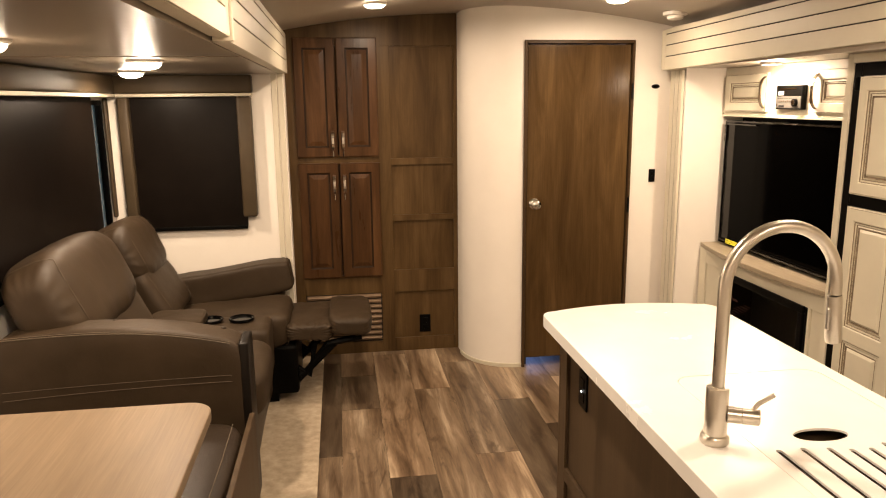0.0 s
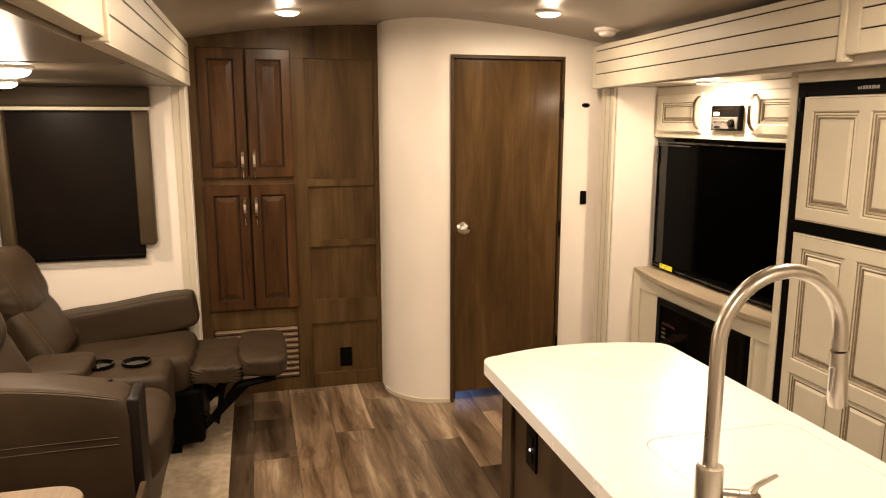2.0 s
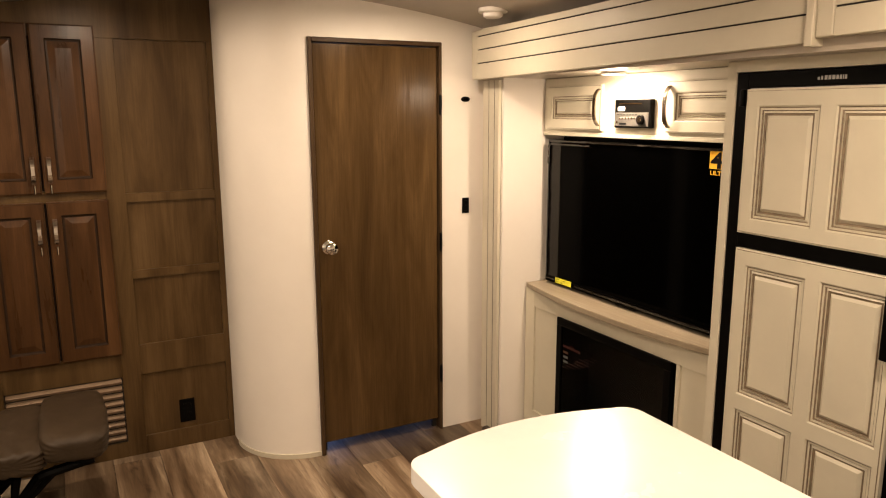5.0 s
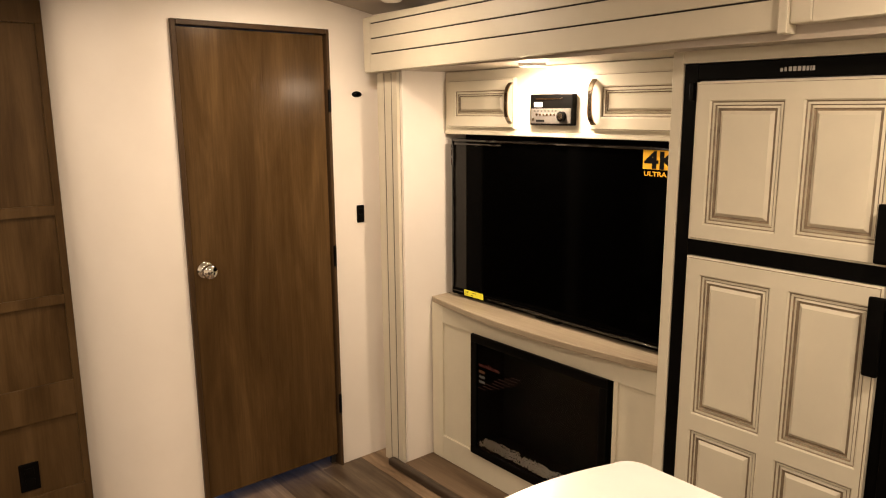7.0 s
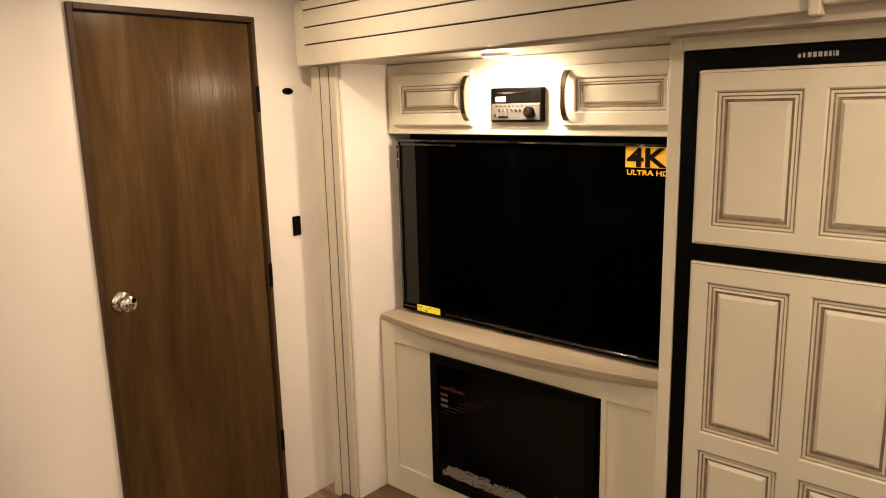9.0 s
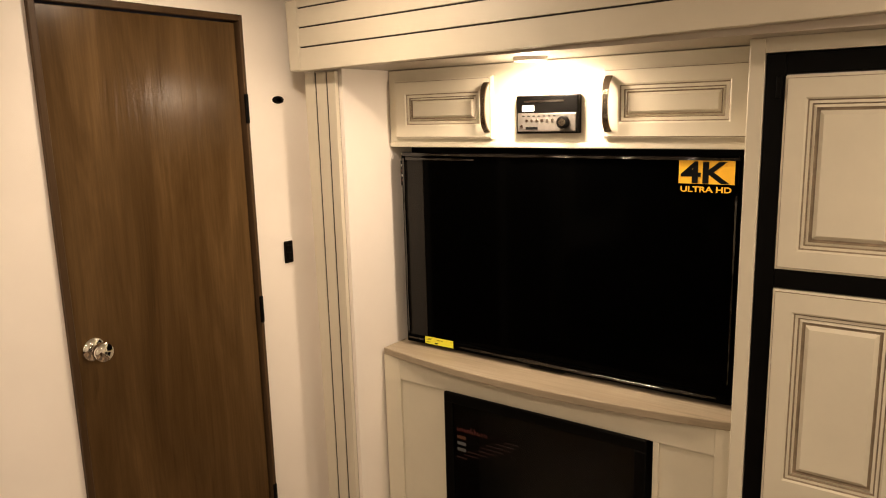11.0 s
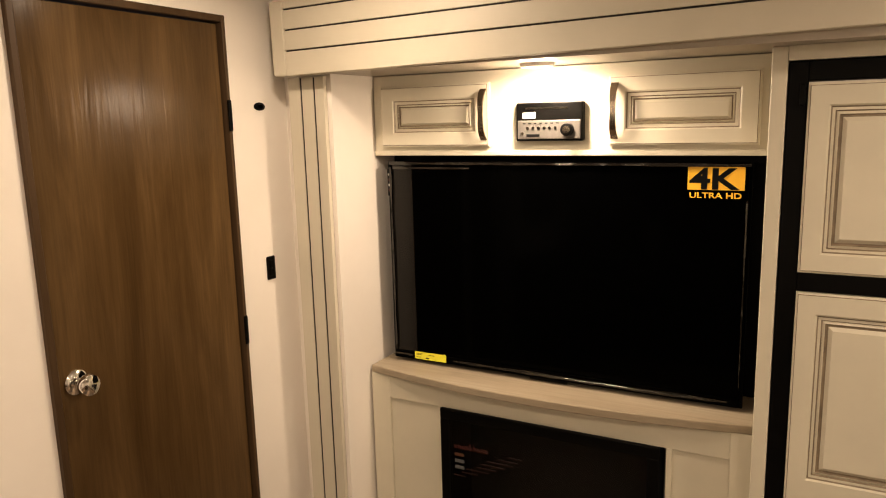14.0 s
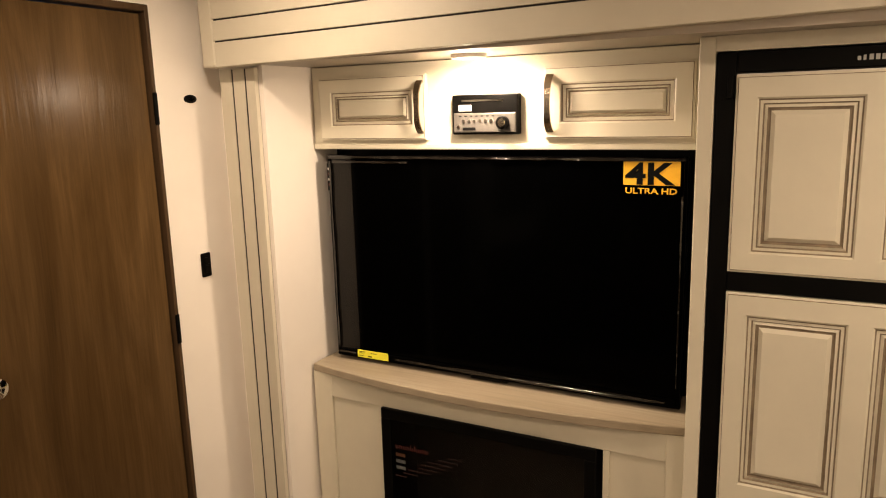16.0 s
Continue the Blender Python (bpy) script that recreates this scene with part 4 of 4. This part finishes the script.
SX0, SX1, SY0, SY1 = 0.985, 1.362, 0.95, 1.752
worktop = tagged(part("island_worktop", prism(ctop, 0.873, 0.91, [rounded(SX0, SX1, SY0, SY1, 0.045)], bev=0.0), COUNTER), "white solid-surface worktop with rounded corners and a bowed end", "worktop")
bv = worktop.modifiers.new("round_edge", "BEVEL")
bv.width, bv.segments, bv.limit_method, bv.angle_limit = 0.006, 3, "ANGLE", radians(50)
sink = thing("sink", "undermount stainless sink below a white cover board", "sink")
part("basin", boxes((SX0 - 0.012, SX0 - 0.004, SY0, SY1, 0.70, 0.872), (SX1 + 0.004, SX1 + 0.0095, SY0, SY1, 0.70, 0.872), (SX0 - 0.012, SX1 + 0.0095, SY0 - 0.010, SY0 - 0.002, 0.70, 0.872), (SX0 - 0.012, SX1 + 0.0095, SY1 + 0.002, SY1 + 0.010, 0.70, 0.872), (SX0 - 0.012, SX1 + 0.0095, SY0 - 0.01, SY1 + 0.01, 0.69, 0.70)), mottled("dark_steel", (0.10, 0.095, 0.09), (0.14, 0.13, 0.12), 20.0, 0.35, 1.0), sink)
holes = [[(1.146 + 0.058 * math.cos(2 * math.pi * k / 32), 1.413 + 0.028 * math.sin(2 * math.pi * k / 32)) for k in range(32)]]
for x, y in ((1.022, 1.367), (1.073, 1.367), (1.124, 1.359), (1.164, 1.348), (1.204, 1.346), (1.244, 1.362), (1.290, 1.372), (1.332, 1.374)):
    holes.append(rounded(x - 0.0065, x + 0.0065, 0.99, y, 0.0062, 4))
board = tagged(part("sink_cover_board", prism(rounded(SX0 + 0.0016, SX1 - 0.0016, SY0 + 0.0016, SY1 - 0.0016, 0.0435), 0.904, 0.909, holes), COUNTER), "white sink cover board with a finger hole and drain slots", "cover board")
part("ledge", boxes((SX0 - 0.003, SX0 + 0.012, SY0, SY1, 0.872, 0.9035), (SX1 - 0.012, SX1 + 0.003, SY0, SY1, 0.872, 0.9035)), COUNTER, sink)

fc = thing("faucet", "brushed nickel gooseneck kitchen faucet with a pull-down head", "faucet", pose(0.916, 1.415, 0.91))
part("base_ring", lathe([(0.026, 0.0), (0.028, 0.004), (0.028, 0.013), (0.0255, 0.018), (0.023, 0.020)]), NICKEL, fc, "", True)
part("body", lathe([(0.0222, 0.018), (0.0222, 0.112), (0.021, 0.117), (0.015, 0.118)]), NICKEL, fc, "", True)
NR = 0.115
neck = [(0, 0, 0.11 + 0.02 * k) for k in range(11)] + [(NR - NR * math.cos(a), 0, 0.318 + NR * math.sin(a)) for a in (math.pi * k / 24 for k in range(1, 24))]
neck += [(2 * NR + 0.001, 0, 0.318 - 0.012 * k) for k in range(0, 3)]
part("neck", tube(neck, 0.0124, 20), NICKEL, fc, "", True)
hx = 2 * NR + 0.001
part("spray_head", tube([(hx, 0, 0.292), (hx + 0.001, 0, 0.286), (hx + 0.003, 0, 0.25), (hx + 0.006, 0, 0.205), (hx + 0.0075, 0, 0.196)], [0.0136, 0.0142, 0.0148, 0.0162, 0.0145], 20), NICKEL, fc, "pull-down spray head", True)
part("head_button", placed(boxes((-0.003, 0.003, -0.004, 0.004, -0.022, 0.022), bev=0.002), pose(hx - 0.0125, -0.004, 0.245)), STEEL, fc)
vv = Vector((0.9, -0.42, 0)).normalized()
part("valve", tube([tuple(vv * d + Vector((0, 0, 0.062))) for d in (0.02, 0.045, 0.0455, 0.0465, 0.047, 0.078, 0.080)], [0.0165, 0.0165, 0.0152, 0.0152, 0.0165, 0.0165, 0.014], 20), NICKEL, fc, "", True)
part("lever", tube([tuple(vv * 0.066 + Vector((0, 0, 0.075))), tuple(vv * 0.075 + Vector((0, 0, 0.090))), tuple(vv * 0.103 + Vector((0, 0, 0.112)))], [0.0055, 0.005, 0.0045], 12), NICKEL, fc, "slim nickel lever", True)

# ---- slide-out windows ----


def pad(bm_rows, label, name="window_pad"):
    return tagged(part(name, boxes(*bm_rows, bev=0.012, seg=3), PAD, None, "", True), label, "window trim")


w1 = thing("window_1", "window covered by a lowered black roller shade", "window")
w1["kind"] = "structure"
part("window_frame", boxes((-0.93, -0.905, 4.515, 4.55, 0.86, 1.6), (-0.385, -0.36, 4.515, 4.55, 0.86, 1.6), (-0.905, -0.385, 4.515, 4.55, 0.86, 0.885), (-0.905, -0.385, 4.515, 4.55, 1.575, 1.6)), PLASTIC, w1)
part("pane", boxes((-0.905, -0.385, 4.53, 4.534, 0.885, 1.575)), GLASS, w1)
shade = thing("roller_shade", "lowered black roller shade, slightly glossy", "shade", group="roller shades")
part("fabric", boxes((-0.955, -0.345, 4.478, 4.480, 0.875, 1.66)), SHADE, shade)
part("bottom_bar", boxes((-0.945, -0.348, 4.470, 4.486, 0.855, 0.876), bev=0.004), PLASTIC, shade)
pad([(-1.06, -0.275, 4.42, 4.498, 1.634, 1.734)], "taupe padded window valance", "window_valance")
tagged(part("valance_strip", boxes((-1.058, -0.277, 4.415, 4.497, 1.616, 1.6335), bev=0.003), TRIM), "cream strip under the window valance", "trim")
pad([(-1.005, -0.945, 4.43, 4.498, 0.93, 1.615)], "taupe padded side strip of the window")
pad([(-0.365, -0.285, 4.43, 4.498, 0.93, 1.615)], "taupe padded side strip of the window")

w2 = thing("window_2", "wide window covered by a lowered black roller shade", "window")
w2["kind"] = "structure"
part("window_frame", boxes((-1.13, -1.095, 2.9, 2.93, 0.86, 1.6), (-1.13, -1.095, 4.46, 4.474, 0.86, 1.6), (-1.13, -1.095, 2.93, 4.46, 0.86, 0.885), (-1.13, -1.095, 2.93, 4.46, 1.575, 1.6)), PLASTIC, w2)
part("pane", boxes((-1.115, -1.111, 2.93, 4.46, 0.885, 1.575)), GLASS, w2)
shade2 = thing("roller_shade", "wide lowered black roller shade, slightly glossy", "shade", group="roller shades")
part("fabric", boxes((-1.062, -1.060, 2.86, 4.195, 0.875, 1.66)), SHADE, shade2)
part("bottom_bar", boxes((-1.068, -1.054, 2.87, 4.19, 0.855, 0.876), bev=0.004), PLASTIC, shade2)
pad([(-1.078, -1.0, 2.80, 4.405, 1.634, 1.734)], "taupe padded window valance", "window_valance")
tagged(part("valance_strip", boxes((-1.077, -0.995, 2.80, 4.40, 1.616, 1.6335), bev=0.003), TRIM), "cream strip under the window valance", "trim")
pad([(-1.077, -1.055, 4.425, 4.468, 0.95, 1.615)], "dark padded side strip of the window")

# ---- sofa ----
sofa = thing("recliner_sofa", "brown leather two-seat recliner sofa with one raised footrest", "sofa")


def soft(name, centre, size, turn=(0, 0, 0), power=5.0, label="", material=None, wrinkle=0.004, puff=0.0, pucker=0.0, parent=None):
    bm = cushion(*size, power=power, n=30 if pucker else 14, wrinkle=wrinkle, seed=centre[1] * 7, puff=puff, pucker=pucker)
    return part(name, placed(bm, pose(*centre, *turn)), material or LEATHER, parent or sofa, label, True)


soft("base", (-0.62, 3.64, 0.20), (0.84, 1.64, 0.30), power=14, material=LEATHER_DARK)


def arm_top(x):
    """Height of the crowned top of the near armrest."""
    return 0.787 - 0.26 * (x + 0.72) ** 2 if x > -0.72 else 0.787 - 0.10 * (x + 0.72) ** 2


ab = placed(cushion(0.89, 0.168, 0.70, power=11, n=22, wrinkle=0.003, seed=20.2, puff=0.004), pose(-0.62, 2.885, 0.40))
for v in ab.verts:
    v.co.z += (arm_top(v.co.x) - 0.752) * max(0.0, (v.co.z - 0.10) / 0.65)
part("armrest", ab, LEATHER, sofa, "padded leather armrest with a crowned top", True)
# the shadow on the armrest's front comes from its darkened leather
part("front_post", boxes((-0.202, -0.166, 2.806, 2.964, 0.04, 0.709), bev=0.010, seg=3), LEATHER_SHADED, sofa, "leather front of the armrest, darkened as if in shade", True)
soft("armrest", (-0.56, 4.405, 0.34), (0.82, 0.14, 0.52), power=10, label="padded leather armrest")
soft("armrest_top", (-0.50, 4.385, 0.545), (0.80, 0.185, 0.185), (0, -8, 0), power=9, wrinkle=0.006)
soft("seat", (-0.47, 3.25, 0.40), (0.66, 0.58, 0.20), power=6, puff=0.012)
soft("seat", (-0.42, 4.09, 0.385), (0.66, 0.49, 0.19), (0, -4, 0), power=7, puff=0.012, wrinkle=0.006)
soft("console", (-0.47, 3.70, 0.37), (0.60, 0.28, 0.29), power=12)
soft("console_lid", (-0.62, 3.70, 0.53), (0.27, 0.285, 0.075), power=6)
soft("backrest", (-0.83, 4.08, 0.60), (0.24, 0.50, 0.36), (0, -30, 0), power=6, wrinkle=0.006)
soft("head_cushion", (-0.915, 4.08, 0.818), (0.26, 0.54, 0.345), (0, -24, 0), power=3.5, wrinkle=0.007, label="padded leather head cushion", pucker=0.0016)
soft("backrest", (-0.82, 3.27, 0.58), (0.24, 0.78, 0.36), (0, -26, 0), power=7, wrinkle=0.003)
soft("head_cushion", (-0.905, 3.262, 0.835), (0.27, 0.82, 0.40), (0, -24, 0), power=3.6, wrinkle=0.005, label="wide padded leather head cushion", pucker=0.0014)
for x in (-0.465, -0.315):
    cup = part("cup_holder", lathe([(0.060, 0.0), (0.062, 0.006), (0.058, 0.009), (0.051, 0.008), (0.047, 0.002), (0.001, 0.0015)], 28, pose(x, 3.74, 0.521)), CUPBLACK, sofa, "glossy black cup holder", True)
    part("rim", tube([(x + 0.058 * math.cos(2 * math.pi * k / 28), 3.74 + 0.058 * math.sin(2 * math.pi * k / 28), 0.530) for k in range(28)], 0.003, 8, closed=True), CUPBLACK, cup, "glossy black rim", True)
soft("footrest", (0.005, 4.10, 0.390), (0.26, 0.49, 0.10), (0, 2, 0), power=7, label="raised leather footrest pad", wrinkle=0.007, pucker=0.003)
soft("footrest", (0.222, 4.10, 0.412), (0.235, 0.51, 0.115), (0, 3, 0), power=5, label="raised leather footrest pad", wrinkle=0.006, pucker=0.0012)
part("mechanism", boxes((-0.23, -0.06, 3.88, 4.30, 0.05, 0.325), bev=0.02), PLASTIC, sofa, "black recliner mechanism")
for y in (3.92, 4.28):
    part("linkage", tube([(-0.20, y, 0.10), (-0.02, y, 0.16), (0.10, y, 0.31), (0.28, y, 0.34)], 0.019, 8), PLASTIC, sofa, "black steel footrest linkage")
    part("linkage", tube([(-0.16, y, 0.26), (0.0, y, 0.14), (0.03, y, 0.32)], 0.017, 8), PLASTIC, sofa, "black steel footrest linkage")
    part("linkage", tube([(-0.12, y, 0.06), (0.16, y, 0.33)], 0.015, 8), PLASTIC, sofa, "black steel footrest linkage")
    part("foot", boxes((-0.23, -0.17, y - 0.03, y + 0.03, 0.0, 0.06), bev=0.005), PLASTIC, sofa)
for y in (2.9, 3.5):
    part("foot", boxes((-0.28, -0.22, y - 0.03, y + 0.03, 0.0, 0.07), bev=0.005), PLASTIC, sofa)


def seam(points, r=0.0013):
    part("stitching", tube(points, r, 6), STITCH, sofa, "pale stitching")


ARM_X = [-1.03 + 0.05 * k for k in range(17)]
seam([(x, 2.7985, 0.588 - 0.028 * (x + 0.23) ** 2) for x in ARM_X])
seam([(x, 2.7985, 0.564 - 0.040 * (x + 0.23) ** 2) for x in ARM_X])
seam([(x, 2.8085, arm_top(x) - 0.010) for x in ARM_X])
seam([(x, 2.806, arm_top(x) - 0.016) for x in ARM_X], 0.0022)


def side_seam(centre, size, turn, power, s, r=0.0009):
    """Stitching round a cushion, near one of its ends along y."""
    m = pose(*centre, *turn)
    pts = []
    for k in range(48):
        a = 2 * math.pi * k / 48
        c = Vector((math.cos(a) * 1.4, s, math.sin(a) * 1.4))
        c.x, c.z = max(-1, min(1, c.x)), max(-1, min(1, c.z))
        n = (abs(c.x) ** power + abs(c.y) ** power + abs(c.z) ** power) ** (1 / power)
        pts.append(tuple(m @ Vector((c.x / n * size[0] / 2, c.y / n * size[1] / 2, c.z / n * size[2] / 2)) ))
    part("stitching", tube(pts, r, 6, closed=True), STITCH, sofa, "pale stitching")


for c, sz, tn, pw in (((-0.905, 3.262, 0.835), (0.274, 0.82, 0.404), (0, -24, 0), 3.6), ((-0.915, 4.08, 0.818), (0.264, 0.54, 0.349), (0, -24, 0), 3.5), ((-0.82, 3.27, 0.58), (0.246, 0.78, 0.366), (0, -26, 0), 7), ((-0.83, 4.08, 0.60), (0.246, 0.50, 0.366), (0, -30, 0), 6), ((-0.42, 4.09, 0.385), (0.666, 0.49, 0.196), (0, -4, 0), 7)):
    for s in (-0.90, 0.90):
        side_seam(c, sz, tn, pw, s)
for x in (-0.27, -0.66):
    part("stud", lathe([(0.011, 0), (0.010, 0.004), (0.004, 0.006)], 14, pose(x, 2.93, arm_top(x) - 0.003)), LEATHER_DARK, sofa, "", True)

# ---- dinette ----
bench = thing("dinette_bench", "dark brown leather dinette bench on a wooden base", "bench")
part("base", boxes((-1.06, -0.165, 2.02, 2.70, 0.0, 0.34), bev=0.003), ISLANDWOOD, bench, "dark wood bench base")
part("end_panel", boxes((-0.164, -0.145, 1.98, 2.72, 0.0, 0.47), bev=0.004), ISLANDWOOD, bench, "dark wood end panel")
part("seat", placed(cushion(0.88, 0.64, 0.14, 6, wrinkle=0.003), pose(-0.61, 2.36, 0.41)), LEATHER_DARK, bench, "", True)
part("stitching", tube([(-0.21, 2.10, 0.474), (-0.205, 2.36, 0.478), (-0.21, 2.62, 0.472)], 0.0018, 6), STITCH, bench)
table = thing("dinette_table", "tan wood-grain dinette table with rounded corners", "table")
part("tabletop", prism(rounded(-1.06, -0.182, 1.24, 2.19, 0.075), 0.715, 0.745, bev=0.004), TABLETOP, table)
part("pedestal", lathe([(0.14, 0.0), (0.14, 0.012), (0.035, 0.03), (0.035, 0.715)], 24, pose(-0.62, 1.71, 0)), NICKEL, table, "", True)

# ---- rug ----
rb = bmesh.new()
bmesh.ops.create_grid(rb, x_segments=24, y_segments=60, size=0.5)
rb.transform(pose(-0.465, 3.3, 0.010) @ Matrix.Diagonal((1.04, 2.54, 1, 1)))
for v in rb.verts:
    v.co.z += 0.0015 * noise.noise(v.co * 9)
ex = bmesh.ops.extrude_face_region(rb, geom=rb.faces[:])
for v in ex["geom"]:
    if isinstance(v, bmesh.types.BMVert):
        v.co.z = 0.0005
tagged(part("rug", rb, RUG), "beige mottled short-pile rug under the sofa", "rug")

# ---- floor planks ----
PW = 0.2015
# for each column of planks, from the rug outward: where its end joints lie, and the tone of the piece before and after each
COLUMNS = [
    ([2.1, 3.24], [1, 1, 0]), ([2.6, 3.737, 4.21], [1, 1, 0, 1]), ([1.85, 3.01, 4.55], [2, 0, 2, 1]), ([2.75, 3.955], [2, 1, 2]),
    ([1.95, 3.16], [0, 2, 1]), ([2.55, 3.74], [1, 0, 2]), ([2.2, 3.42], [1, 0, 1]), ([2.9, 4.02], [0, 2, 1])]
cache = {}
for k in range(-1, 11):
    xa = -0.042 + PW * k
    xb = min(xa + PW, 2.13)
    joints, tones = COLUMNS[k % 8]
    rnd = random.Random(k + 40)
    ends, kinds = list(joints), list(tones)
    while ends[0] > BACK_Y:
        ends.insert(0, ends[0] - 1.19)
        kinds.insert(0, rnd.choice((0, 1, 2)))
    while ends[-1] < 6.0:
        ends.append(ends[-1] + 1.19)
        kinds.append(rnd.choice((0, 1, 2)))
    for i in range(1, len(ends)):
        ya, yb = max(ends[i - 1], BACK_Y), min(ends[i], 6.0)
        if yb - ya < 0.02:
            continue
        key = (round(xb - xa, 3), round(yb - ya, 3), kinds[i])
        if key not in cache:
            bm = boxes((0.0005, key[0] - 0.0005, 0.0005, key[1] - 0.0005, -0.0055, 0.0), bev=0.0007, seg=1)
            me = bpy.data.meshes.new("plank")
            bmesh.ops.recalc_face_normals(bm, faces=bm.faces)
            bm.to_mesh(me)
            bm.free()
            me.materials.append(PLANKS[kinds[i]])
            cache[key] = me
        ob = new("plank", cache[key])
        ob.parent = floor
        ob.matrix_local = pose(xa, ya, 0.0)
